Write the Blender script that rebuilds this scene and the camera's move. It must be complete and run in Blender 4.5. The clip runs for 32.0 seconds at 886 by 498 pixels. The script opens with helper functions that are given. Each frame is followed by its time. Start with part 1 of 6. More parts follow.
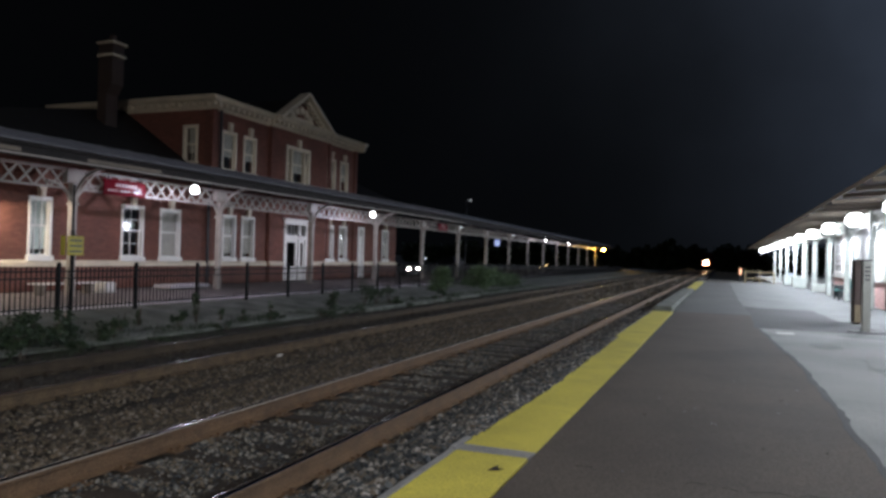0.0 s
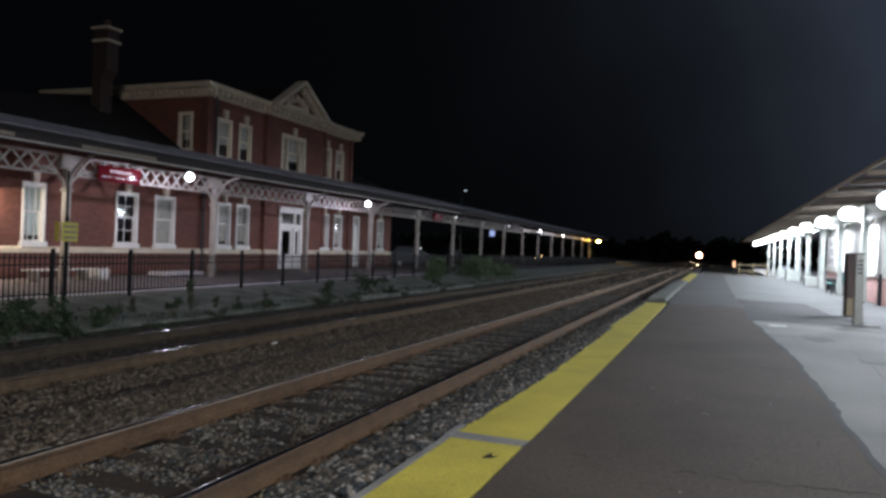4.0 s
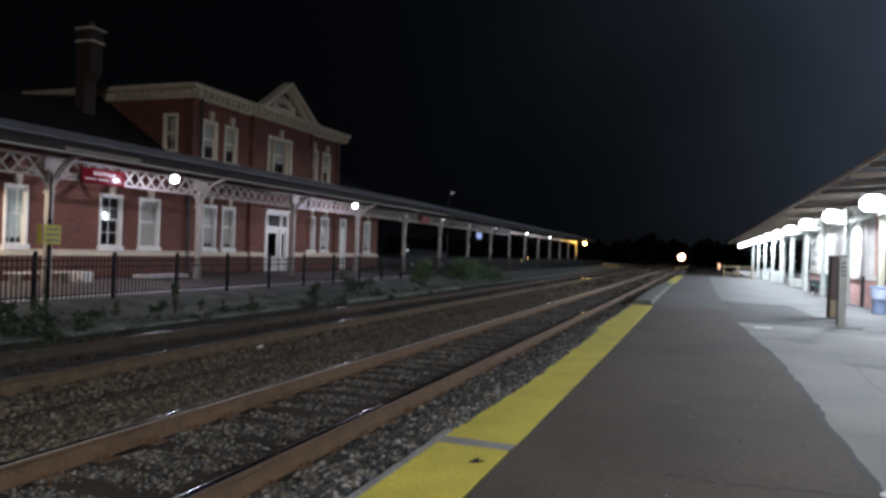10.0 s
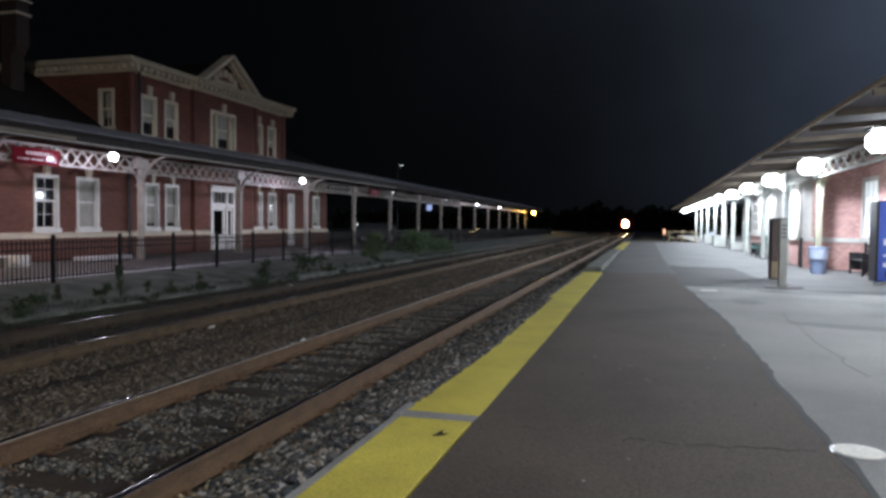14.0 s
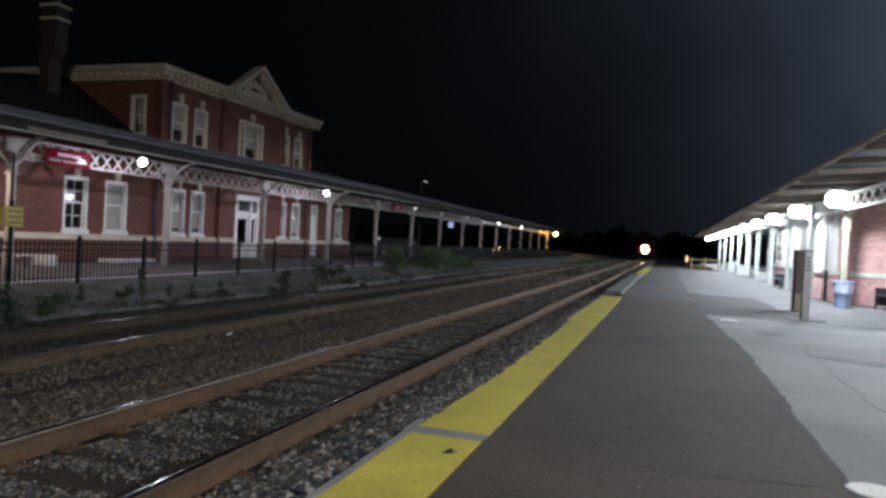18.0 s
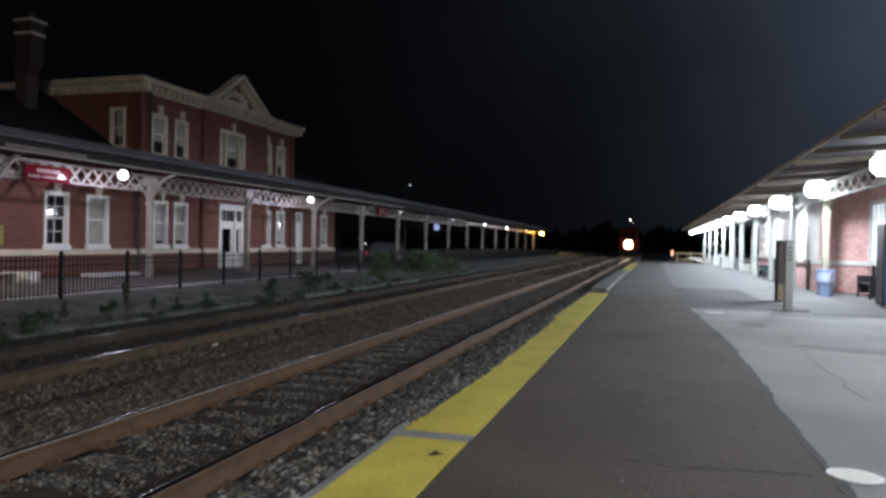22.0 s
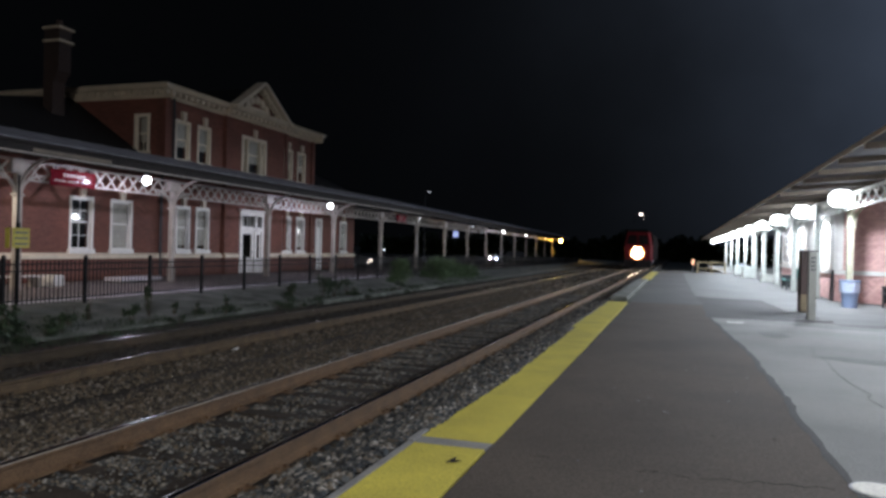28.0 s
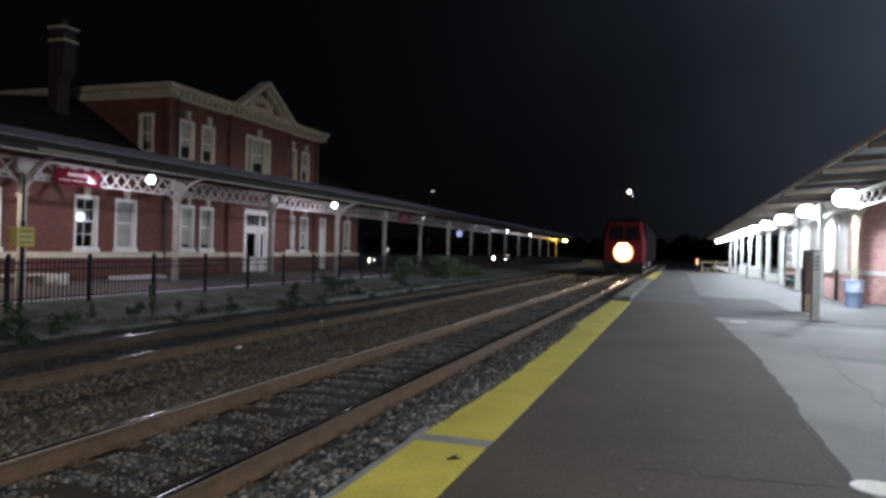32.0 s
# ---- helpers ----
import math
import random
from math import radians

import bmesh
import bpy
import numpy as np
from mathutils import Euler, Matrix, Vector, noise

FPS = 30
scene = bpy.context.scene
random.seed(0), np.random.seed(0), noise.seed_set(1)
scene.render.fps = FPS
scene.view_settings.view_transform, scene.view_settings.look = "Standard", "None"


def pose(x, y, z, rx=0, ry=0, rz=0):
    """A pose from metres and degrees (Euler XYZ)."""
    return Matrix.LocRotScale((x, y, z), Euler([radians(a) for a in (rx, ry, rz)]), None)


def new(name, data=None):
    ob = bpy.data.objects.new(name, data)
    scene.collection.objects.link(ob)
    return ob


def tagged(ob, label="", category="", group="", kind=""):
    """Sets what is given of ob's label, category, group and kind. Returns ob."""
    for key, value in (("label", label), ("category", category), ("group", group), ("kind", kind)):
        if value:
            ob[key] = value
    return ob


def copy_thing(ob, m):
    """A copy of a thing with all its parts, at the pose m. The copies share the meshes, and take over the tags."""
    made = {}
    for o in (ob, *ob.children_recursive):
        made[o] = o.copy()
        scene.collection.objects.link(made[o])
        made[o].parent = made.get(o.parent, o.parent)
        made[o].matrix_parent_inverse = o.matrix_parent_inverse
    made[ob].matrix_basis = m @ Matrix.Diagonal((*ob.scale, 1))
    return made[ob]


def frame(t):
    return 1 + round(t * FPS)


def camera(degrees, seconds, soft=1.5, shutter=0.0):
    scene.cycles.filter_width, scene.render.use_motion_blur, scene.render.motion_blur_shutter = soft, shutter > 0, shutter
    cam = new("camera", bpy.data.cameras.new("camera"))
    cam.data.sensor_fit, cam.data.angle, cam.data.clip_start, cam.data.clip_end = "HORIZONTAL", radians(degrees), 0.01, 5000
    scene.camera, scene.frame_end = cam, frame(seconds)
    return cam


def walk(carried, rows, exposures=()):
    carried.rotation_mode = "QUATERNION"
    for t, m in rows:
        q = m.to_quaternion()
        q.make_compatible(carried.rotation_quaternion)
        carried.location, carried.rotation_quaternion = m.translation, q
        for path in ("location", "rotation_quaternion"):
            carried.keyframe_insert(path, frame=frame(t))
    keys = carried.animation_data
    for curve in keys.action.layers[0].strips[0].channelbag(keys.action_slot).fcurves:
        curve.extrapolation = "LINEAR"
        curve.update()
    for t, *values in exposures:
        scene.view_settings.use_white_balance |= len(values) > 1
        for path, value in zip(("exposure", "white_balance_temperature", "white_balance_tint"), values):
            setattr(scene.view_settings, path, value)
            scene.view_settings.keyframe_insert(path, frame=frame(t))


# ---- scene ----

EYE = (0.0, 0.0, 1.44)
cam = camera(63.75, 32.0, soft=3.1)


def aim(yaw, pitch, roll, x, y, z):
    return pose(EYE[0] + x, EYE[1] + y, EYE[2] + z, 90 + pitch, roll, yaw)


walk(cam, [
    (0.0, aim(21.49, 0.51, -1.63, 0.009, -0.005, -0.012)),
    (0.5, aim(21.41, 0.45, -1.60, -0.003, -0.028, -0.012)),
    (1.0, aim(21.50, 0.52, -1.63, -0.004, -0.016, -0.024)),
    (1.5, aim(21.29, 0.49, -1.47, 0.006, -0.005, -0.013)),
    (2.0, aim(20.97, 0.37, -1.33, 0.007, -0.013, -0.016)),
    (2.5, aim(20.97, 0.14, -1.63, 0.002, -0.021, -0.004)),
    (3.0, aim(21.04, -0.13, -1.78, 0.012, -0.020, -0.011)),
    (3.5, aim(21.09, -0.23, -2.18, 0.005, -0.019, -0.023)),
    (5.5, aim(21.01, -0.41, -2.08, 0.015, -0.022, -0.017)),
    (6.0, aim(21.08, -0.20, -2.15, 0.023, -0.005, -0.004)),
    (6.5, aim(21.10, -0.09, -2.23, 0.014, -0.027, -0.011)),
    (7.0, aim(21.02, -0.00, -1.87, 0.014, -0.021, -0.030)),
    (7.5, aim(20.93, -0.05, -1.71, 0.025, -0.022, -0.001)),
    (8.0, aim(20.82, 0.03, -1.77, 0.013, -0.019, -0.023)),
    (8.5, aim(20.75, 0.08, -2.15, 0.003, -0.015, -0.022)),
    (9.0, aim(20.57, -0.08, -2.50, 0.017, -0.003, -0.007)),
    (9.5, aim(20.06, -0.01, -2.38, -0.011, -0.006, -0.009)),
    (10.0, aim(20.03, -0.06, -2.14, 0.000, 0.000, -0.012)),
    (10.5, aim(19.95, -0.08, -2.07, 0.007, 0.018, -0.015)),
    (11.0, aim(17.55, 2.83, -0.31, -0.046, 0.015, -0.028)),
    (11.5, aim(19.99, 5.07, -0.83, -0.055, 0.024, -0.006)),
    (12.0, aim(21.83, 4.37, -2.28, -0.025, -0.005, 0.023)),
    (12.5, aim(21.66, 1.55, -1.84, -0.028, -0.001, 0.001)),
    (13.0, aim(20.53, -0.85, -1.71, -0.072, -0.000, -0.018)),
    (13.5, aim(17.66, -2.36, -0.87, -0.066, 0.024, -0.014)),
    (14.0, aim(15.99, -2.19, -0.61, -0.074, 0.047, -0.009)),
    (14.5, aim(15.35, -1.41, -1.28, -0.069, 0.038, -0.016)),
    (16.5, aim(17.19, -0.56, -2.50, -0.051, 0.031, -0.007)),
    (17.0, aim(17.49, -0.65, -2.56, -0.054, 0.048, -0.012)),
    (17.5, aim(17.64, -0.74, -2.83, -0.045, 0.039, -0.010)),
    (18.0, aim(17.71, -0.86, -3.03, -0.049, 0.033, -0.009)),
    (18.5, aim(17.74, -0.92, -2.60, -0.044, 0.044, -0.009)),
    (19.0, aim(16.88, -0.90, -2.38, -0.033, 0.036, -0.009)),
    (19.5, aim(16.38, -1.46, -2.35, -0.031, 0.039, -0.006)),
    (20.0, aim(16.21, -1.54, -2.29, -0.029, 0.062, -0.007)),
    (20.5, aim(16.02, -1.10, -2.11, -0.015, 0.058, -0.002)),
    (21.0, aim(16.07, -1.01, -1.65, -0.010, 0.053, -0.001)),
    (21.5, aim(16.40, -0.96, -1.20, 0.007, 0.028, 0.002)),
    (22.0, aim(16.67, -0.62, -1.04, 0.017, 0.026, -0.004)),
    (22.5, aim(16.85, -0.52, -0.94, 0.035, 0.010, -0.002)),
    (23.0, aim(16.94, -0.48, -0.89, 0.042, -0.004, -0.001)),
    (23.5, aim(17.23, -0.29, -0.94, 0.051, 0.008, 0.001)),
    (24.0, aim(17.31, -0.20, -1.13, 0.051, -0.006, 0.002)),
    (24.5, aim(17.50, -0.16, -1.21, 0.041, -0.005, 0.002)),
    (25.0, aim(17.94, -0.18, -1.64, 0.032, -0.004, -0.006)),
    (25.5, aim(19.04, -0.82, -0.91, 0.015, 0.004, -0.011)),
    (27.5, aim(18.25, -0.24, -0.94, 0.006, 0.022, -0.006)),
    (28.0, aim(18.18, -0.10, -1.51, 0.015, 0.008, -0.001)),
    (28.5, aim(18.17, 0.08, -1.00, 0.023, 0.003, -0.008)),
    (29.0, aim(18.17, 0.17, -1.31, 0.026, 0.010, -0.012)),
    (29.5, aim(18.35, 0.11, -1.35, 0.022, 0.018, -0.016)),
    (30.0, aim(18.52, 0.02, -1.30, 0.030, 0.020, -0.013)),
    (30.5, aim(18.62, -0.06, -1.50, 0.023, 0.018, -0.019)),
    (31.0, aim(18.77, -0.12, -1.37, 0.033, 0.017, -0.012)),
    (31.5, aim(18.78, -0.15, -1.52, 0.032, 0.012, -0.009)),
    (32.0, aim(18.50, -0.14, -1.57, 0.039, 0.002, -0.013)),
])

# ---- light ----
world = bpy.data.worlds.new("night_sky")
scene.world = world
world.use_nodes = True
wn = world.node_tree
coord, aim_node, ramp_node, cloud, swirl = (wn.nodes.new("ShaderNode" + k) for k in ("TexCoord", "VectorMath", "ValToRGB", "TexNoise", "Math"))
aim_node.operation, aim_node.inputs[1].default_value = "DOT_PRODUCT", (0.78, 0.44, 0.45)
cloud.inputs["Scale"].default_value, cloud.inputs["Detail"].default_value = 2.6, 5
swirl.operation, swirl.inputs[1].default_value = "MULTIPLY_ADD", 0.22
wn.links.new(coord.outputs["Generated"], aim_node.inputs[0])
wn.links.new(coord.outputs["Generated"], cloud.inputs["Vector"])
wn.links.new(cloud.outputs[0], swirl.inputs[0])
wn.links.new(aim_node.outputs["Value"], swirl.inputs[2])
ramp_node.color_ramp.interpolation = "B_SPLINE"
el = ramp_node.color_ramp.elements
el[0].position, el[0].color = 0.40, (0.0012, 0.0014, 0.0018, 1)
el[1].position, el[1].color = 0.98, (0.080, 0.104, 0.155, 1)
mid = el.new(0.72)
mid.color = (0.0070, 0.0083, 0.0108, 1)
wn.links.new(swirl.outputs[0], ramp_node.inputs[0])
wn.links.new(ramp_node.outputs[0], wn.nodes["Background"].inputs[0])
wn.nodes["Background"].inputs[1].default_value = 1.0
scene.view_settings.exposure = 0.0


def lamp(name, place, watts, colour, size=0.12, hood=0):
    """A lamp that shines all round, or, under a hood, into a cone of that many degrees below it."""
    data = bpy.data.lights.new(name, "SPOT" if hood else "POINT")
    if hood:
        data.spot_size, data.spot_blend = radians(hood), 0.12
    data.energy, data.color, data.shadow_soft_size = watts, colour, size
    ob = new(name, data)
    ob.location = place
    ob.rotation_euler = (0, radians(10 if hood else 0), 0)
    return ob


WHITE = (0.79, 0.87, 1.0)
COOL = (0.79, 0.76, 1.0)
SODIUM = (1.0, 0.55, 0.10)
POST_X, POST_STEP, POST_Y0 = -16.8, 6.16, 8.42     # canopy posts beside the station house
RPOST_X, RPOST_Y0, RPOST_STEP = 4.75, 9.22, 6.6                      # canopy posts on the near platform
LEFT_LAMPS = ((17.94, 225), (30.16, 225))
LEFT_DIM = ((42.4, 6), (54.6, 14), (65.4, 60), (76.0, 60), (88.0, 20))
RIGHT_LAMPS = [22.5 + 6.6 * i for i in range(-5, 12)]
for y, w in LEFT_LAMPS + LEFT_DIM:
    lamp("canopy_light", (-15.5, y, 3.23 - max(0, y - 40) * 0.0065), w, COOL, 0.01)
lamp("wall_light", (-18.75, 13.3, 2.5), 305, (1.0, 0.86, 0.70), 0.02)
lamp("canopy_light", (-15.5, 5.7, 3.23), 60, WHITE, 0.01)
for y in RIGHT_LAMPS:
    lamp("platform_light", (4.35, y, 2.99), 1000 if y > 20 else (540 if y > 2 else 200), WHITE, 0.16, hood=178)
lamp("mast_light", (2.0, -9.5, 8.3), 5150, (1.0, 0.955, 0.93), 0.2)
lamp("sodium_light", (-15.6, 101.0, 2.86), 290, SODIUM)


# ---- materials ----
def mat(name, c1, c2=None, rough=0.7, metal=0.0, scale=3.0, fine=60.0, bump=0.25, spec=0.5, third=None, stain=1.0):
    """A surface with two scales of colour change, fine relief and uneven gloss."""
    m = bpy.data.materials.new(name)
    m.use_nodes = True
    nt = m.node_tree
    nodes, link = nt.nodes, nt.links.new
    b = nodes["Principled BSDF"]
    b.inputs["Metallic"].default_value = metal
    b.inputs["Specular IOR Level"].default_value = spec
    c2 = c2 or tuple(v * 0.7 for v in c1)
    tc, info, add = nodes.new("ShaderNodeTexCoord"), nodes.new("ShaderNodeObjectInfo"), nodes.new("ShaderNodeVectorMath")
    mul = nodes.new("ShaderNodeMath")
    mul.operation, mul.inputs[1].default_value = "MULTIPLY", 37.0
    link(info.outputs["Random"], mul.inputs[0])
    link(tc.outputs["Object"], add.inputs[0])
    link(mul.outputs[0], add.inputs[1])
    big, small = nodes.new("ShaderNodeTexNoise"), nodes.new("ShaderNodeTexNoise")
    big.inputs["Scale"].default_value, big.inputs["Detail"].default_value = scale, 5
    small.inputs["Scale"].default_value, small.inputs["Detail"].default_value = fine, 3
    link(add.outputs[0], big.inputs["Vector"])
    link(add.outputs[0], small.inputs["Vector"])
    ramp = nodes.new("ShaderNodeValToRGB")
    ramp.color_ramp.elements[0].position, ramp.color_ramp.elements[1].position = 0.32, 0.68
    ramp.color_ramp.elements[0].color, ramp.color_ramp.elements[1].color = (*c2, 1), (*c1, 1)
    if third:
        e = ramp.color_ramp.elements.new(0.5)
        e.color = (*third, 1)
    link(big.outputs[0], ramp.inputs[0])
    mix = nodes.new("ShaderNodeMix")
    mix.data_type, mix.blend_type = "RGBA", "MULTIPLY"
    mix.inputs[0].default_value = 0.45 * stain
    link(ramp.outputs[0], mix.inputs[6])
    grain = nodes.new("ShaderNodeMapRange")
    grain.inputs[1].default_value, grain.inputs[2].default_value = 0.3, 0.7
    grain.inputs[3].default_value, grain.inputs[4].default_value = 0.45, 1.3
    link(small.outputs[0], grain.inputs[0])
    link(grain.outputs[0], mix.inputs[7])
    link(mix.outputs[2], b.inputs["Base Color"])
    gloss = nodes.new("ShaderNodeMapRange")
    gloss.inputs[3].default_value, gloss.inputs[4].default_value = max(0.03, rough - 0.12), min(1, rough + 0.12)
    link(big.outputs[0], gloss.inputs[0])
    link(gloss.outputs[0], b.inputs["Roughness"])
    if bump:
        bn = nodes.new("ShaderNodeBump")
        bn.inputs["Strength"].default_value, bn.inputs["Distance"].default_value = bump, 0.01
        link(small.outputs[0], bn.inputs["Height"])
        link(bn.outputs[0], b.inputs["Normal"])
    return m


def brick_mat(name, c1, c2, mortar, way="ADD", relief=0.5):
    """Running-bond brick on any upright wall: 0.2 by 0.066 m courses."""
    m = mat(name, c1, c2, rough=0.8, scale=0.7, fine=30, bump=0)
    nt = m.node_tree
    nodes, link = nt.nodes, nt.links.new
    b = nodes["Principled BSDF"]
    geo, sep, comb, add = (nodes.new("ShaderNode" + k) for k in ("NewGeometry", "SeparateXYZ", "CombineXYZ", "Math"))
    add.operation = way
    link(geo.outputs["Position"], sep.inputs[0])
    link(sep.outputs[0], add.inputs[0])
    link(sep.outputs[1], add.inputs[1])
    link(add.outputs[0], comb.inputs[0])
    link(sep.outputs[2], comb.inputs[1])
    br = nodes.new("ShaderNodeTexBrick")
    br.inputs["Scale"].default_value, br.inputs["Brick Width"].default_value, br.inputs["Row Height"].default_value = 1, 0.205, 0.068
    br.inputs["Mortar Size"].default_value, br.inputs["Mortar Smooth"].default_value = 0.006, 0.3
    br.inputs["Color1"].default_value, br.inputs["Color2"].default_value, br.inputs["Mortar"].default_value = (1, 1, 1, 1), (0.72, 0.66, 0.66, 1), mortar
    link(comb.outputs[0], br.inputs["Vector"])
    old = b.inputs["Base Color"].links[0].from_socket
    mix = nodes.new("ShaderNodeMix")
    mix.data_type, mix.blend_type = "RGBA", "MULTIPLY"
    mix.inputs[0].default_value = 1.0
    link(old, mix.inputs[6])
    link(br.outputs["Color"], mix.inputs[7])
    link(mix.outputs[2], b.inputs["Base Color"])
    bn = nodes.new("ShaderNodeBump")
    bn.inputs["Strength"].default_value, bn.inputs["Distance"].default_value = relief, 0.006
    bn.invert = True
    link(br.outputs["Fac"], bn.inputs["Height"])
    link(bn.outputs[0], b.inputs["Normal"])
    return m


def island_mat(name, cols, rough=0.85, bump=0.4, fine=50):
    """Loose pieces in one mesh: each takes a colour of its own."""
    m = mat(name, cols[0], cols[0], rough=rough, bump=bump, fine=fine)
    nt = m.node_tree
    geo, ramp = nt.nodes.new("ShaderNodeNewGeometry"), nt.nodes.new("ShaderNodeValToRGB")
    ramp.color_ramp.interpolation = "CONSTANT"
    for i, c in enumerate(cols):
        e = ramp.color_ramp.elements[i] if i < 2 else ramp.color_ramp.elements.new(i / len(cols))
        e.position, e.color = i / len(cols), (*c, 1)
    nt.links.new(geo.outputs["Random Per Island"], ramp.inputs[0])
    for n in nt.nodes:
        if n.bl_idname == "ShaderNodeMix":
            nt.links.new(ramp.outputs[0], n.inputs[6])
    return m


def glow(name, colour, strength):
    m = bpy.data.materials.new(name)
    m.use_nodes = True
    b = m.node_tree.nodes["Principled BSDF"]
    b.inputs["Base Color"].default_value = (*colour, 1)
    b.inputs["Emission Color"].default_value = (*colour, 1)
    b.inputs["Emission Strength"].default_value = strength
    return m


def glass_mat(name, tint=(0.96, 0.97, 0.95), mirror=0.028):
    m = bpy.data.materials.new(name)
    m.use_nodes = True
    nt = m.node_tree
    nt.nodes.remove(nt.nodes["Principled BSDF"])
    tr, gl, mx = (nt.nodes.new("ShaderNode" + k) for k in ("BsdfTransparent", "BsdfGlossy", "MixShader"))
    mx.inputs[0].default_value = mirror
    tr.inputs[0].default_value = (*tint, 1)
    gl.inputs["Roughness"].default_value = 0.03
    nt.links.new(tr.outputs[0], mx.inputs[1])
    nt.links.new(gl.outputs[0], mx.inputs[2])
    nt.links.new(mx.outputs[0], nt.nodes["Material Output"].inputs[0])
    return m


BRICK = brick_mat("red_brick", (0.205, 0.079, 0.054), (0.138, 0.053, 0.037), (0.72, 0.72, 0.72, 1))
# Red brick paled in its colour for overexposure and haze under the lamps.
BRICK_PINK = brick_mat("glare_paled_brick", (0.74, 0.46, 0.42), (0.68, 0.41, 0.37), (0.97, 0.96, 0.96, 1), "SUBTRACT", 0.06)
TRIM = mat("cream_paint", (0.66, 0.57, 0.43), (0.52, 0.45, 0.34), rough=0.55, scale=2, fine=40, bump=0.1)
WINDOW_WHITE = mat("white_window_paint", (0.80, 0.78, 0.74), (0.68, 0.66, 0.62), rough=0.45, scale=2, fine=40, bump=0.08)
# Brighter copy of the cream paint, for lamplight on the upper windows.
LAMPLIT_CREAM = mat("lamplit_cream_window_paint", (0.82, 0.73, 0.58), (0.70, 0.62, 0.49), rough=0.5, scale=2, fine=40, bump=0.08)
POST_PAINT = mat("pale_tan_post_paint", (0.39, 0.345, 0.30), (0.27, 0.24, 0.21), rough=0.55, scale=3, fine=50, bump=0.15)
POST_WHITE = mat("white_post_paint", (0.52, 0.55, 0.51), (0.40, 0.43, 0.39), rough=0.55, scale=3, fine=50, bump=0.15)
POST_OCHRE = mat("olive_post_paint", (0.40, 0.39, 0.29), (0.30, 0.29, 0.21), rough=0.55, scale=3, fine=50, bump=0.15)
ROOF_METAL = mat("grey_roof_metal", (0.31, 0.31, 0.345), (0.20, 0.20, 0.225), rough=0.6, metal=0.15, scale=1, fine=20, bump=0.2)
DARK_WOOD = mat("dark_timber", (0.035, 0.03, 0.03), (0.02, 0.018, 0.018), rough=0.8, scale=4, fine=60, spec=0.2)
SOFFIT = mat("grey_soffit_boards", (0.135, 0.135, 0.150), (0.090, 0.090, 0.102), rough=0.85, scale=1.5, fine=25, bump=0.4, spec=0.2)
SLATE = mat("dark_slate", (0.014, 0.012, 0.011), (0.009, 0.008, 0.008), rough=0.8, scale=2, fine=30, bump=0.5, spec=0.2)
ASPHALT = mat("worn_asphalt", (0.098, 0.079, 0.063), (0.064, 0.051, 0.041), rough=0.9, scale=0.8, fine=55, bump=0.3, third=(0.081, 0.066, 0.053), spec=0.25, stain=1.6)
CONCRETE = mat("platform_concrete", (0.245, 0.243, 0.228), (0.158, 0.158, 0.149), rough=0.85, scale=0.6, fine=70, bump=0.3, third=(0.208, 0.207, 0.196), spec=0.3, stain=1.4)
PATCH = mat("patched_concrete", (0.112, 0.110, 0.104), (0.076, 0.075, 0.071), rough=0.88, scale=0.5, fine=90, bump=0.35, third=(0.092, 0.091, 0.087), spec=0.3)
PATCH_WORN = mat("worn_concrete_patch", (0.176, 0.178, 0.171), (0.118, 0.120, 0.116), rough=0.86, scale=0.8, fine=90, bump=0.3, spec=0.3)
PATCH_DARK = mat("dark_concrete", (0.076, 0.076, 0.073), (0.048, 0.048, 0.046), rough=0.88, scale=0.5, fine=90, bump=0.35, spec=0.3)
PAVING_GREY = mat("bare_grey_concrete", (0.27, 0.265, 0.255), (0.19, 0.187, 0.18), rough=0.88, scale=3, fine=60, bump=0.3, spec=0.3)
OLD_CONCRETE = mat("old_concrete", (0.185, 0.190, 0.168), (0.066, 0.074, 0.058), rough=0.9, scale=1.7, fine=30, bump=0.6, spec=0.3, stain=1.5)
PAVING = mat("brown_brick_paving", (0.17, 0.14, 0.13), (0.11, 0.09, 0.085), rough=0.9, scale=0.8, fine=50, bump=0.3)
PALE_EDGE = mat("pale_paving_edge", (0.70, 0.66, 0.68), (0.56, 0.53, 0.545), rough=0.9, scale=0.8, fine=50, bump=0.3)
YELLOW = mat("yellow_edge_paint", (0.61, 0.52, 0.075), (0.45, 0.38, 0.055), rough=0.75, scale=1.8, fine=70, bump=0.35, stain=1.2)
RUST = mat("rusty_rail", (0.135, 0.080, 0.042), (0.086, 0.051, 0.028), rough=0.85, metal=0.05, scale=5, fine=60, bump=0.4, spec=0.3, stain=1.5)
RUST_DARK = mat("dark_rusty_rail", (0.066, 0.050, 0.033), (0.038, 0.029, 0.021), rough=0.9, metal=0.0, scale=5, fine=60, bump=0.4, spec=0.2, stain=1.5)
RUST_OLIVE = mat("olive_brown_rail", (0.108, 0.076, 0.045), (0.066, 0.047, 0.030), rough=0.9, metal=0.0, scale=5, fine=60, bump=0.4, spec=0.2, stain=1.5)
RAIL_TOP = mat("worn_rail_head", (0.46, 0.46, 0.49), (0.34, 0.34, 0.37), rough=0.10, metal=1.0, scale=0.5, fine=12, bump=0.0, stain=0.6)
RAIL_EDGE = mat("burnished_rail_edge", (0.42, 0.37, 0.31), (0.25, 0.21, 0.17), rough=0.5, metal=0.3, scale=0.7, fine=20, bump=0.0)
TIE = mat("weathered_sleeper_wood", (0.052, 0.041, 0.033), (0.026, 0.022, 0.018), rough=0.9, scale=3, fine=35, bump=0.8, spec=0.2)
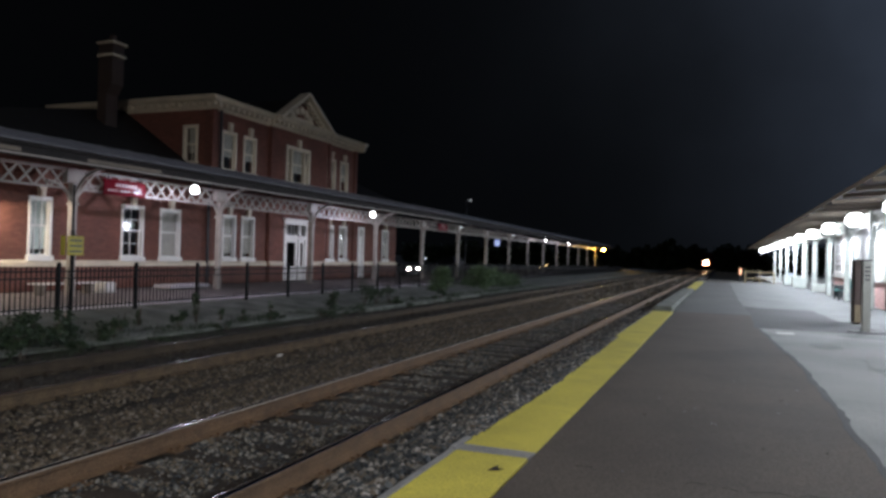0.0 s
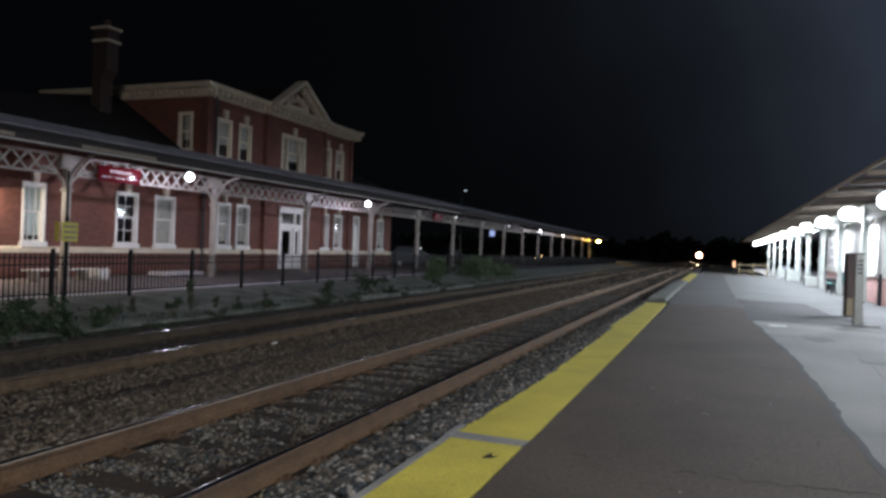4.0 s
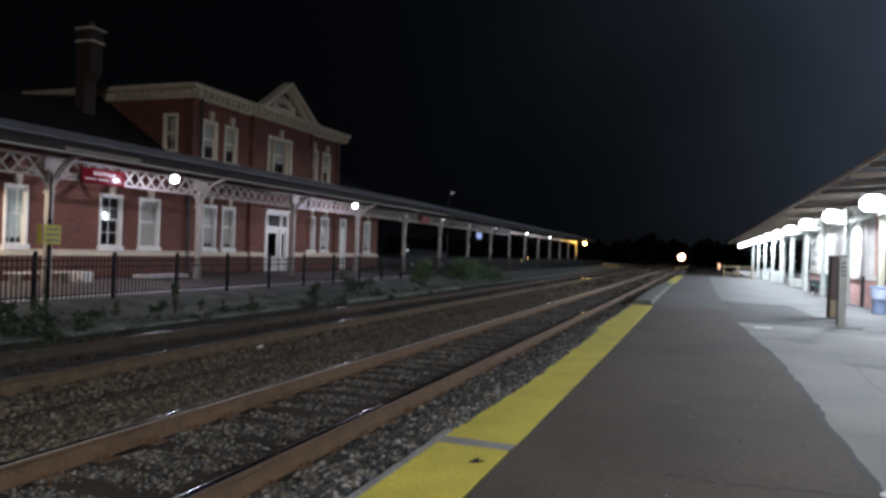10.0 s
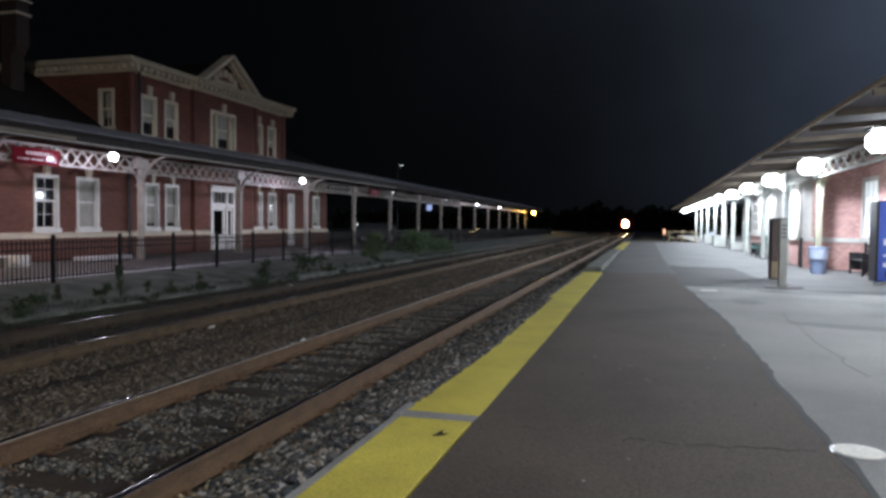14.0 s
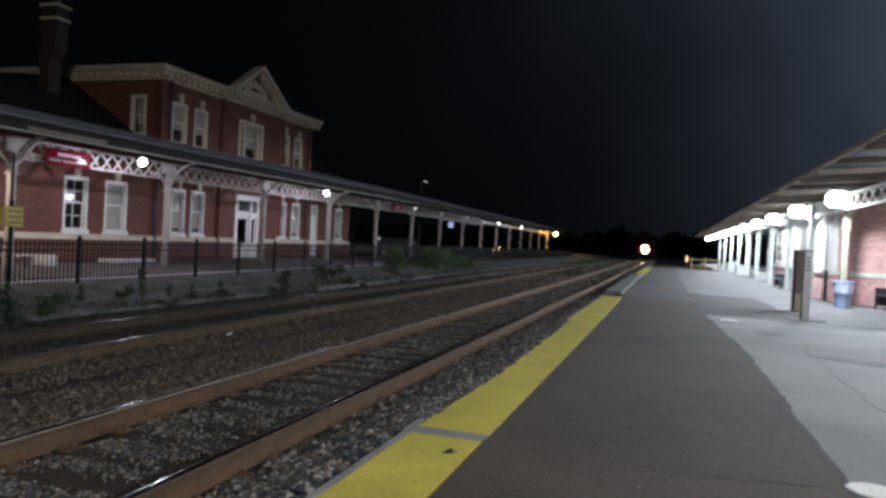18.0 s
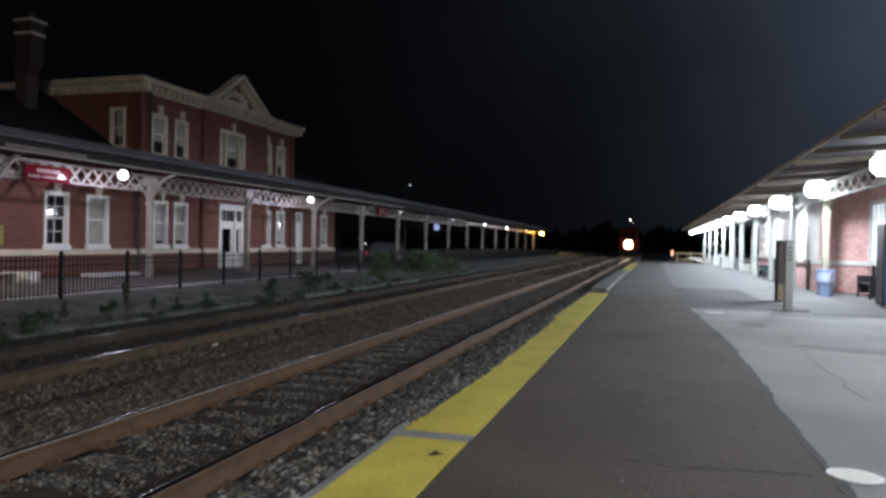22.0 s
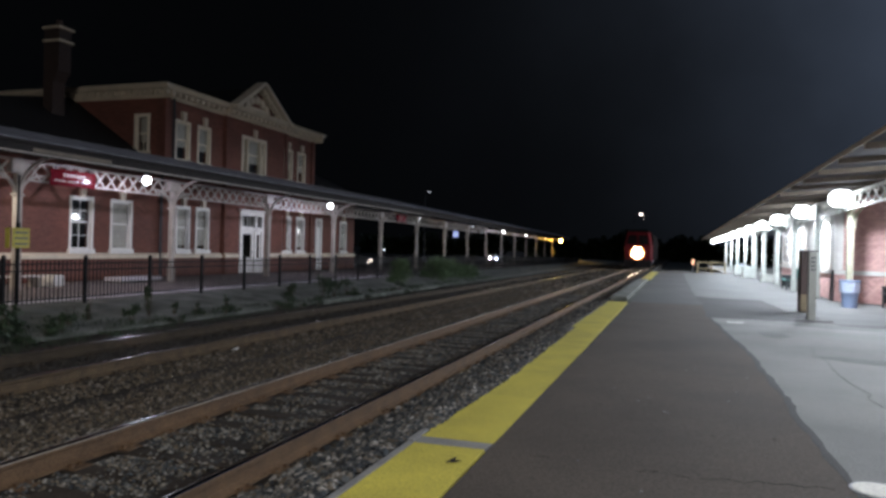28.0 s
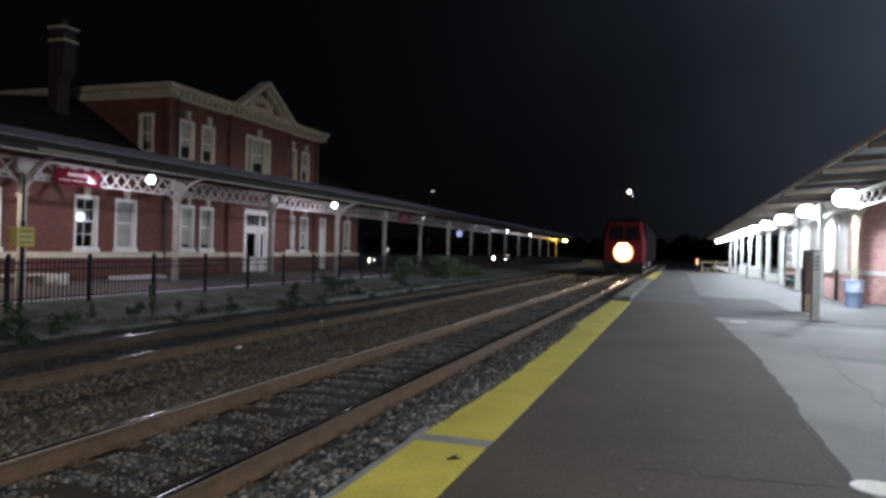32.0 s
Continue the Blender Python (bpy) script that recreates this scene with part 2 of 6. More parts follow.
SOIL = mat("dark_ballast_soil", (0.040, 0.033, 0.026), (0.020, 0.017, 0.014), rough=0.95, scale=0.8, fine=25, bump=0.9, spec=0.2)
GROUND = mat("dark_ground", (0.045, 0.05, 0.035), (0.025, 0.028, 0.022), rough=0.95, scale=0.3, fine=8, bump=0.6)
STONES = island_mat("grey_ballast_stone", [(0.098, 0.098, 0.092), (0.050, 0.052, 0.052), (0.18, 0.16, 0.13), (0.022, 0.026, 0.029), (0.105, 0.082, 0.056), (0.24, 0.225, 0.20), (0.040, 0.046, 0.052), (0.145, 0.115, 0.078)])
LITTER = island_mat("dry_leaf", [(0.26, 0.19, 0.10), (0.18, 0.12, 0.06), (0.32, 0.26, 0.15)])
STONES_DARKEST = island_mat("darkest_ballast_stone", [(0.034, 0.029, 0.023), (0.022, 0.019, 0.016), (0.048, 0.040, 0.031), (0.028, 0.025, 0.022)])
STONES_DARK = island_mat("dark_ballast_stone", [(0.060, 0.063, 0.062), (0.024, 0.028, 0.032), (0.13, 0.12, 0.105), (0.014, 0.017, 0.020), (0.095, 0.075, 0.052), (0.27, 0.25, 0.225), (0.034, 0.040, 0.045)])
STONES_BROWN = island_mat("brown_ballast_stone", [(0.088, 0.064, 0.040), (0.054, 0.042, 0.029), (0.114, 0.086, 0.057), (0.040, 0.034, 0.027), (0.070, 0.055, 0.034), (0.17, 0.145, 0.115)])
FENCE_BLACK = mat("black_fence_paint", (0.009, 0.009, 0.010), (0.006, 0.006, 0.007), rough=0.7, scale=4, fine=60, bump=0.1, spec=0.2)
LEAF = island_mat("weed_leaf", [(0.022, 0.044, 0.017), (0.015, 0.030, 0.012), (0.032, 0.056, 0.021), (0.020, 0.036, 0.016)], rough=0.65, bump=0)
LEAF_BUSH = island_mat("bush_leaf", [(0.062, 0.104, 0.040), (0.042, 0.074, 0.028), (0.084, 0.132, 0.050), (0.05, 0.088, 0.034)], rough=0.6, bump=0)
LEAF_DARK = island_mat("tree_leaf", [(0.035, 0.055, 0.02), (0.025, 0.04, 0.016), (0.045, 0.06, 0.025)], rough=0.7, bump=0)
BARK = mat("bark", (0.09, 0.07, 0.05), (0.05, 0.04, 0.03), rough=0.9, scale=6, fine=40, bump=0.8)
SIGN_RED = mat("red_sign_face", (0.15, 0.012, 0.020), (0.11, 0.010, 0.016), rough=0.02, scale=2, fine=30, bump=0, spec=0.05)
SIGN_WHITE = mat("white_sign_letters", (0.8, 0.78, 0.76), (0.7, 0.68, 0.66), rough=0.5, bump=0)
SIGN_FADED = mat("faded_pink_letters", (0.42, 0.25, 0.24), (0.34, 0.20, 0.19), rough=0.5, bump=0)
SIGN_YELLOW = mat("yellow_sign_face", (0.46, 0.40, 0.05), (0.36, 0.31, 0.04), rough=0.6, scale=2, fine=30, bump=0)
SIGN_GREY = mat("grey_sign_print", (0.16, 0.15, 0.07), (0.12, 0.12, 0.06), rough=0.5, bump=0)
BLUE = mat("blue_machine_panel", (0.06, 0.12, 0.50), (0.05, 0.10, 0.40), rough=0.35, scale=1.5, fine=30, bump=0)
BLUE_BIN = mat("blue_bin_plastic", (0.24, 0.31, 0.46), (0.18, 0.24, 0.37), rough=0.45, scale=3, fine=40, bump=0.1)
BIN_BAG = mat("pale_bin_liner", (0.55, 0.62, 0.75), (0.42, 0.50, 0.66), rough=0.4, scale=9, fine=40, bump=0.4)
STEEL_DARK = mat("dark_steel", (0.05, 0.052, 0.056), (0.035, 0.036, 0.04), rough=0.5, metal=0.5, scale=3, fine=40, bump=0.1)
STEEL = mat("galvanised_steel", (0.42, 0.43, 0.44), (0.32, 0.33, 0.34), rough=0.45, metal=0.7, scale=3, fine=40, bump=0.1)
PILLAR_BROWN = mat("brown_timber_cladding", (0.075, 0.05, 0.045), (0.05, 0.035, 0.03), rough=0.7, scale=2, fine=40, bump=0.4)
PILLAR_TAN = mat("tan_kick_panel", (0.26, 0.21, 0.13), (0.2, 0.16, 0.10), rough=0.7, scale=3, fine=40, bump=0.3)
PILLAR_GREY = mat("grey_cabinet_face", (0.22, 0.22, 0.195), (0.16, 0.16, 0.14), rough=0.7, scale=3, fine=40, bump=0.2)
RAIL_TIMBER = mat("ochre_rail_paint", (0.27, 0.215, 0.12), (0.20, 0.16, 0.09), rough=0.7, scale=3, fine=40, bump=0.3)
MANHOLE = mat("painted_cover", (0.72, 0.70, 0.62), (0.6, 0.58, 0.52), rough=0.7, scale=6, fine=60, bump=0.4)
CURTAIN = mat("grey_white_blind", (0.50, 0.47, 0.43), (0.36, 0.34, 0.31), rough=0.9, scale=5, fine=30, bump=0.2)
BLIND_LIT = mat("pale_green_blind", (0.62, 0.70, 0.68), (0.52, 0.60, 0.58), rough=0.9, scale=5, fine=30, bump=0.2)
# Dark colour standing in for unlit rooms behind the windows.
ROOM_DARK = mat("unlit_room_colour", (0.10, 0.09, 0.08), (0.07, 0.06, 0.055), rough=0.9, scale=1, fine=10, bump=0)
GLASS = glass_mat("window_glass")
GLASS_DULL = glass_mat("dull_door_glass", mirror=0.006)
LAMP_GLOW = glow("lamp_glow", (0.90, 0.95, 1.0), 14)
# Chimney brick darkened in its colour because lamplight hardly reaches it.
SHADED_BRICK = brick_mat("shaded_chimney_brick", (0.060, 0.037, 0.029), (0.036, 0.024, 0.02), (0.7, 0.7, 0.7, 1))
RAFTER = mat("tan_rafter_paint", (0.20, 0.165, 0.13), (0.13, 0.108, 0.088), rough=0.75, scale=3, fine=40, bump=0.2)
LAMP_DIM = glow("dim_lamp_glow", (0.85, 0.92, 1.0), 2.2)
SODIUM_GLOW = glow("sodium_glow", (1.0, 0.55, 0.08), 140)
SCREEN_GLOW = glow("blue_screen_glow", (0.45, 0.55, 1.0), 0.6)
# Glow added to blinds; on the front wall it imitates lamp-washed white.
GLOWING_BLIND = glow("blind_with_added_glow", (0.82, 0.90, 1.0), 0.85)
HEAD_GLOW = glow("headlight_glow", (1.0, 0.72, 0.42), 60)
# Emissive orange that imitates the glare around the headlights.
GLARE_RIM_GLOW = glow("glare_rim_glow", (1.0, 0.34, 0.12), 1.2)
# Glow of a glint over the train, carried by made-up lenses.
GLINT_GLOW = glow("overhead_glint_glow", (1.0, 0.82, 0.74), 12)
CAR_GLOW = glow("car_headlight_glow", (1.0, 0.88, 0.72), 240)
CAR_GLOW_COOL = glow("cool_car_headlight_glow", (0.70, 0.82, 1.0), 300)
TAIL_GLOW = glow("tail_light_glow", (1.0, 0.04, 0.05), 4)
AMBER_GLOW = glow("amber_glow", (1.0, 0.65, 0.25), 9)
CAR_PAINT = mat("dark_car_paint", (0.03, 0.032, 0.036), (0.025, 0.026, 0.03), rough=0.5, scale=2, fine=30, bump=0)
RUBBER = mat("tyre_rubber", (0.02, 0.02, 0.02), (0.015, 0.015, 0.015), rough=0.85, fine=60)
LOCO_GREY = mat("black_locomotive_paint", (0.022, 0.018, 0.018), (0.014, 0.012, 0.012), rough=0.9, metal=0.0, scale=1.5, fine=20, bump=0.0, spec=0.0)
# Red put into the cab colour for the haze of headlight glare.
LOCO_GLARE_RED = mat("glare_red_locomotive_nose", (0.11, 0.012, 0.014), (0.08, 0.009, 0.011), rough=0.8, scale=1.5, fine=20, bump=0.0, spec=0.02)
TEAL = mat("teal_bench_paint", (0.06, 0.30, 0.26), (0.05, 0.22, 0.19), rough=0.5, scale=3, fine=40, bump=0.1)


# ---- mesh helpers ----
def box(bm, x0, x1, y0, y1, z0, z1, bev=0.0):
    vs = [bm.verts.new((x, y, z)) for x in (x0, x1) for y in (y0, y1) for z in (z0, z1)]
    fs = [bm.faces.new([vs[i] for i in q]) for q in ((0, 1, 3, 2), (4, 6, 7, 5), (0, 4, 5, 1), (2, 3, 7, 6), (0, 2, 6, 4), (1, 5, 7, 3))]
    if bev:
        bmesh.ops.bevel(bm, geom=list({e for f in fs for e in f.edges}), offset=bev, segments=1, affect="EDGES")
    return bm


def bm_box(*a, **k):
    return box(bmesh.new(), *a, **k)


def beam(bm, a, b, w, h, up=(0, 0, 1)):
    """A square bar from a to b, w wide and h high."""
    a, b, up = Vector(a), Vector(b), Vector(up)
    d = (b - a).normalized()
    s = d.cross(up)
    if s.length < 1e-4:
        s = d.cross(Vector((1, 0, 0)))
    s.normalize()
    u = s.cross(d)
    ring = [(s * w / 2 * i + u * h / 2 * j) for i, j in ((-1, -1), (1, -1), (1, 1), (-1, 1))]
    p, q = [bm.verts.new(a + r) for r in ring], [bm.verts.new(b + r) for r in ring]
    for i in range(4):
        bm.faces.new((p[i], p[(i + 1) % 4], q[(i + 1) % 4], q[i]))
    bm.faces.new(p[::-1])
    bm.faces.new(q)
    return bm


def rod(bm, a, b, r0, r1=None, n=10):
    """A round bar or cone from a to b."""
    a, b = Vector(a), Vector(b)
    r1 = r0 if r1 is None else r1
    d = (b - a).normalized()
    s = d.orthogonal().normalized()
    u = d.cross(s)
    p, q = [], []
    for i in range(n):
        c = s * math.cos(i * math.tau / n) + u * math.sin(i * math.tau / n)
        p.append(bm.verts.new(a + c * r0))
        q.append(bm.verts.new(b + c * r1))
    for i in range(n):
        bm.faces.new((p[i], p[(i + 1) % n], q[(i + 1) % n], q[i]))
    bm.faces.new(p[::-1])
    bm.faces.new(q)
    return bm


def prism(bm, profile, y0, y1, axis="y"):
    """A closed profile of (x, z) pairs drawn out along y (or of (y, z) along x)."""
    def at(p, s):
        return (p[0], s, p[1]) if axis == "y" else (s, p[0], p[1])
    a, b = [bm.verts.new(at(p, y0)) for p in profile], [bm.verts.new(at(p, y1)) for p in profile]
    n = len(profile)
    for i in range(n):
        bm.faces.new((a[i], a[(i + 1) % n], b[(i + 1) % n], b[i]))
    bm.faces.new(a[::-1])
    bm.faces.new(b)
    return bm


def plate(bm, outline, z0, z1):
    """A flat slab with an outline of (x, y) pairs."""
    a, b = [bm.verts.new((x, y, z0)) for x, y in outline], [bm.verts.new((x, y, z1)) for x, y in outline]
    n = len(outline)
    for i in range(n):
        bm.faces.new((a[i], a[(i + 1) % n], b[(i + 1) % n], b[i]))
    bm.faces.new(a[::-1])
    bm.faces.new(b)
    return bm


def finish(name, bm, material):
    bmesh.ops.recalc_face_normals(bm, faces=bm.faces)
    me = bpy.data.meshes.new(name)
    bm.to_mesh(me)
    bm.free()
    me.materials.append(material)
    return me


def part(name, bm, material, parent=None, label=""):
    ob = new(name, finish(name, bm, material))
    ob.parent = parent
    if label:
        ob["label"] = label
    return ob


def same(name, ob, parent, m=None):
    """Another part on the mesh of ob."""
    o = new(name, ob.data)
    o.parent = parent
    if m is not None:
        o.matrix_basis = m
    return o


def thing(name, label, category, group="", kind="", at=(0, 0, 0), turn=0):
    ob = new(name)
    ob.matrix_basis = pose(*at, 0, 0, turn)
    return tagged(ob, label, category, group, kind)


def single(name, bm, material, label, category, group="", kind=""):
    return tagged(part(name, bm, material), label, category, group, kind)


def smooth(ob):
    for p in ob.data.polygons:
        p.use_smooth = True
    return ob


# ---- ground, tracks, platforms ----
RAIL_Z = -0.17
TRACKS = (-3.74, -7.83)
FAR = 330.0

single("ground", plate(bmesh.new(), [(-900, -300), (900, -300), (900, 1500), (-900, 1500)], -1.4, -0.80), GROUND,
       "dark open ground around the station at night", "ground", kind="structure")
single("track_bed", prism(bmesh.new(), [(-10.21, -0.80), (-10.21, -0.33), (-9.9, -0.40), (-9.3, -0.358), (-6.3, -0.358), (-5.9, -0.385), (-5.2, -0.385), (-2.85, -0.36), (-2.2, -0.15), (-1.94, -0.09), (-1.94, -0.80)], -6, FAR), SOIL,
       "dark stony soil bed under the railway tracks", "ground", kind="structure")


def rail_profile(cx):
    return [(cx - 0.07, RAIL_Z - 0.172), (cx + 0.07, RAIL_Z - 0.172), (cx + 0.07, RAIL_Z - 0.160), (cx + 0.012, RAIL_Z - 0.130), (cx + 0.012, RAIL_Z - 0.046),
            (cx + 0.037, RAIL_Z - 0.034), (cx + 0.037, RAIL_Z - 0.007), (cx - 0.037, RAIL_Z - 0.007), (cx - 0.037, RAIL_Z - 0.034), (cx - 0.012, RAIL_Z - 0.046),
            (cx - 0.012, RAIL_Z - 0.130), (cx - 0.07, RAIL_Z - 0.160)]


def make_track(cx, label, ties, rust):
    track = thing("railway_track", label, "track", "station tracks", "structure", at=(cx, 0, 0))
    for s in (-1, 1):
        rail = part("rail", prism(bmesh.new(), rail_profile(s * 0.755), -6, FAR), rust if s < 0 or rust == RUST else RUST_OLIVE, track)
        c = s * 0.755
        bm = bmesh.new()
        crown = [[bm.verts.new((c + dx, y, RAIL_Z + dz)) for dx, dz in ((0.0365, -0.012), (0.0355, -0.0062), (0.0305, -0.0028), (0.024, -0.0017), (0.016, -0.00074), (0.008, -0.0002), (0.0, 0.0), (-0.008, -0.0002),
                 (-0.016, -0.00074), (-0.024, -0.0017), (-0.0305, -0.0028), (-0.0355, -0.0062), (-0.0365, -0.012))] for y in (-6, FAR)]
        for i in range(12):
            bm.faces.new((crown[0][i], crown[1][i], crown[1][i + 1], crown[0][i + 1]))
        if s < 0 and rust == RUST:
            part("gauge_corner", prism(bmesh.new(), [(c + 0.0362, RAIL_Z - 0.014), (c + 0.0385, RAIL_Z - 0.014), (c + 0.0385, RAIL_Z - 0.007), (c + 0.0362, RAIL_Z - 0.0045)], -6, FAR), RAIL_EDGE, rail, "burnished pale rail edge")
        smooth(part("rail_head", bm, RAIL_TOP, rail, "polished crowned rail head"))
    kinds = []
    for k in range(6):
        bm = bm_box(-1.27, 1.27, -0.112, 0.112, -0.52, -0.349, bev=0.012)
        for v in bm.verts:
            v.co += Vector((random.uniform(-0.02, 0.02), random.uniform(-0.012, 0.012), random.uniform(-0.008, 0.004)))
        kinds.append(finish("sleeper", bm, TIE))
    plate_mesh = finish("tie_plate", bm_box(-0.17, 0.17, -0.09, 0.09, -0.349, -0.336, bev=0.004), rust)
    spike_bm = bmesh.new()
    for sx in (-0.095, 0.095):
        for sy in (-0.05, 0.05):
            box(spike_bm, sx - 0.014, sx + 0.014, sy - 0.014, sy + 0.014, -0.345, -0.318)
            box(spike_bm, sx - 0.022, sx + 0.022, sy - 0.016, sy + 0.016, -0.320, -0.310)
    spike_mesh = finish("fastening", spike_bm, rust)
    for i in range(-11, ties):
        y = 0.2 + i * 0.53
        s = new("sleeper", kinds[random.randrange(6)])
        s.parent, s.matrix_basis = track, pose(random.uniform(-0.03, 0.03), y + random.uniform(-0.03, 0.03), random.uniform(-0.012, 0.006), 0, 0, random.uniform(-1.2, 1.2))
        if 0 <= i < 46:
            for sx in (-0.755, 0.755):
                p = new("tie_plate", plate_mesh)
                p.parent, p.matrix_basis = s, pose(sx, 0, 0.0, 0, 0, 0)
                q = new("fastening", spike_mesh)
                q.parent, q.matrix_basis = s, pose(sx, 0, 0.003, 0, 0, 0)
    return track


make_track(TRACKS[0], "near railway track with rusty rails on wooden sleepers", 130, RUST)
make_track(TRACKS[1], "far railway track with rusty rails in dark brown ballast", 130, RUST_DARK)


def stones(name, label, n, x0, x1, y0, y1, zfun, size, material, skip, seed, rough_cut=True):
    """Loose angular stones, joined into one heap."""
    rng = np.random.default_rng(seed)
    base = np.array([(1, 0, 0), (-1, 0, 0), (0, 1, 0), (0, -1, 0), (0, 0, 1), (0, 0, -1), (.7, .7, .45), (-.7, .7, -.35), (.7, -.7, -.35), (-.7, -.7, .45)], float)
    tris = np.array([(0, 6, 4), (6, 2, 4), (2, 7, 4), (7, 1, 4), (1, 9, 4), (9, 3, 4), (3, 8, 4), (8, 0, 4), (0, 2, 6), (0, 5, 2), (2, 5, 7), (7, 5, 1), (1, 5, 3), (1, 3, 9), (3, 5, 8), (8, 5, 0)])
    if not rough_cut:
        base = base[:6]
        tris = np.array([(0, 2, 4), (2, 1, 4), (1, 3, 4), (3, 0, 4), (2, 0, 5), (1, 2, 5), (3, 1, 5), (0, 3, 5)])
    k = len(base)
    u = rng.random(n)
    y = y0 + (y1 - y0) * u ** (1.8 if y1 > 5 else 1.0)
    x = x0 + (x1 - x0) * rng.random(n)
    keep = np.array([not skip(a, b, r) for a, b, r in zip(x, y, rng.random(n))])
    x, y = x[keep], y[keep]
    n = len(x)
    r = size * (0.55 + 0.9 * rng.random(n) ** 2) * (1 + y / 45.0)
    pts = base[None] * (1 + 0.35 * (rng.random((n, k, 3)) - 0.5)) * (r[:, None] * np.stack([0.8 + 0.6 * rng.random(n), 0.8 + 0.6 * rng.random(n), 0.5 + 0.5 * rng.random(n)], 1))[:, None]
    a = rng.random(n) * math.tau
    c, s = np.cos(a)[:, None], np.sin(a)[:, None]
    px, py = pts[..., 0] * c - pts[..., 1] * s, pts[..., 0] * s + pts[..., 1] * c
    tilt = (rng.random(n) - 0.5)[:, None]
    pz = pts[..., 2] + py * tilt
    z = np.array([zfun(q) for q in x]) + r * 0.15 + rng.random(n) * size * 0.6
    vs = np.stack([px + x[:, None], py + y[:, None], pz + z[:, None]], -1).reshape(-1, 3)
    fs = (tris[None] + (np.arange(n) * k)[:, None, None]).reshape(-1, 3)
    me = bpy.data.meshes.new(name)
    me.from_pydata(vs.tolist(), [], fs.tolist())
    me.materials.append(material)
    return tagged(new(name, me), label, "ballast", kind="stuff")


def on_tie(x, y, r):
    """Keeps stones off the rails and mostly off the sleepers."""
    for cx in TRACKS:
        d = abs(x - cx)
        if abs(d - 0.755) < 0.10:
            return True
        if d < 1.2 and abs((y - 0.2 + 0.265) % 0.53 - 0.265) < 0.125 and r > 0.10:
            return True
    return False


stones("ballast", "grey crushed stone ballast beside and between the rails", 74000, -5.1, -1.94, 1.5, 36, lambda x: (-0.398 if abs(x + 3.74) < 0.7 else -0.372) + min(0.285, max(0, x + 2.85) * 0.36), 0.0165, STONES, on_tie, 3)
stones("ballast", "dark coarse ballast shoulder along the platform edge", 24000, -2.82, -1.88, 1.5, 24, lambda x: -0.345 + min(0.325, max(0, x + 2.85) * 0.36), 0.0195, STONES_DARK, on_tie, 21)
EDGE_Y, EDGE_X = (5.1, 6.1, 7.7, 10.5, 13.6, 13.75, 17.0, 21.4), (-1.80, -1.775, -1.725, -1.755, -1.775, -1.86, -1.84, -1.85)
stones("ballast", "dark stones lapping over the worn platform edge", 11000, -2.06, -1.72, 5.4, 13.9, lambda x: -0.060 + 0.16 * (x + 2.06), 0.0195, STONES_DARK, lambda x, y, r: x > np.interp(y, EDGE_Y, EDGE_X) - 0.012 + 0.012 * math.sin(y * 7) + 0.03 * (r - 0.6), 33)
stones("litter", "dry tan leaf litter caught beside the near rail", 420, -2.88, -2.62, 2.0, 16, lambda x: -0.325, 0.017, LITTER, lambda x, y, r: math.sin(y * 2.1) + math.sin(y * 5.3) < 0.5, 22, False)
stones("ballast", "grey crushed stone packed between the rails", 40000, -4.42, -3.06, 1.5, 30, lambda x: -0.380, 0.0140, STONES, lambda x, y, r: on_tie(x, y, r * 0.25 if r > 0.12 else 1), 8)
stones("ballast", "grey crushed stone scattered over the sleepers", 34000, -5.0, -2.5, 1.5, 26, lambda x: -0.344, 0.0130, STONES,
       lambda x, y, r: abs(abs(x + 3.74) - 0.755) < 0.10 or math.sin(x * 6.1 + y * 2.7) + math.sin(y * 4.3 - x * 3.7) + math.sin(y * 1.1 + 2) < 0.35 + 2.2 * (r - 0.3), 9, False)
stones("ballast", "brown dusty ballast between the two tracks and on the far track", 33000, -7.0, -5.0, 3.0, 44, lambda x: -0.398 + (0.042 if x < -6.2 else 0.012), 0.0175, STONES_BROWN, lambda x, y, r: on_tie(x, y, r if x > -6 else 0), 4, False)
stones("ballast", "very dark ballast filling the far track", 26000, -9.9, -7.15, 3.0, 44, lambda x: -0.356, 0.0175, STONES_DARKEST, lambda x, y, r: on_tie(x, y, 0), 14, False)
stones("ballast", "grey crushed stone of the near track", 9000, -5.1, -1.94, -5.5, 1.5, lambda x: -0.39 + min(0.285, max(0, x + 2.85) * 0.36), 0.024, STONES, on_tie, 11, False)
stones("ballast", "brown dusty ballast of the far track", 9000, -9.5, -5.1, -5.5, 3.0, lambda x: -0.37, 0.026, STONES_BROWN, on_tie, 12, False)
stones("ballast", "sparse grey ballast in the dark distance", 7000, -9.0, -2.0, 30, 95, lambda x: -0.385, 0.045, STONES_BROWN, on_tie, 5)

scrap = thing("scrap", "small crumpled pale scrap lying on the ballast", "litter", at=(-6.92, 10.18, -0.345))
bm = plate(bmesh.new(), [(-0.05, -0.03), (0.03, -0.045), (0.06, 0.02), (-0.01, 0.05), (-0.06, 0.02)], 0.0, 0.02)
for v in bm.verts:
    v.co.z += 0.25 * v.co.x + 0.2 * v.co.y
part("sheet", bm, SIGN_WHITE, scrap)
# the near platform: edge, painted strip, asphalt, concrete
platform = thing("platform", "station platform of worn asphalt and concrete with a yellow edge", "platform", kind="structure")
part("platform_body", prism(bmesh.new(), [(-1.86, -0.8), (-1.86, -0.03), (14, -0.03), (14, -0.8)], -22, 62), OLD_CONCRETE, platform)
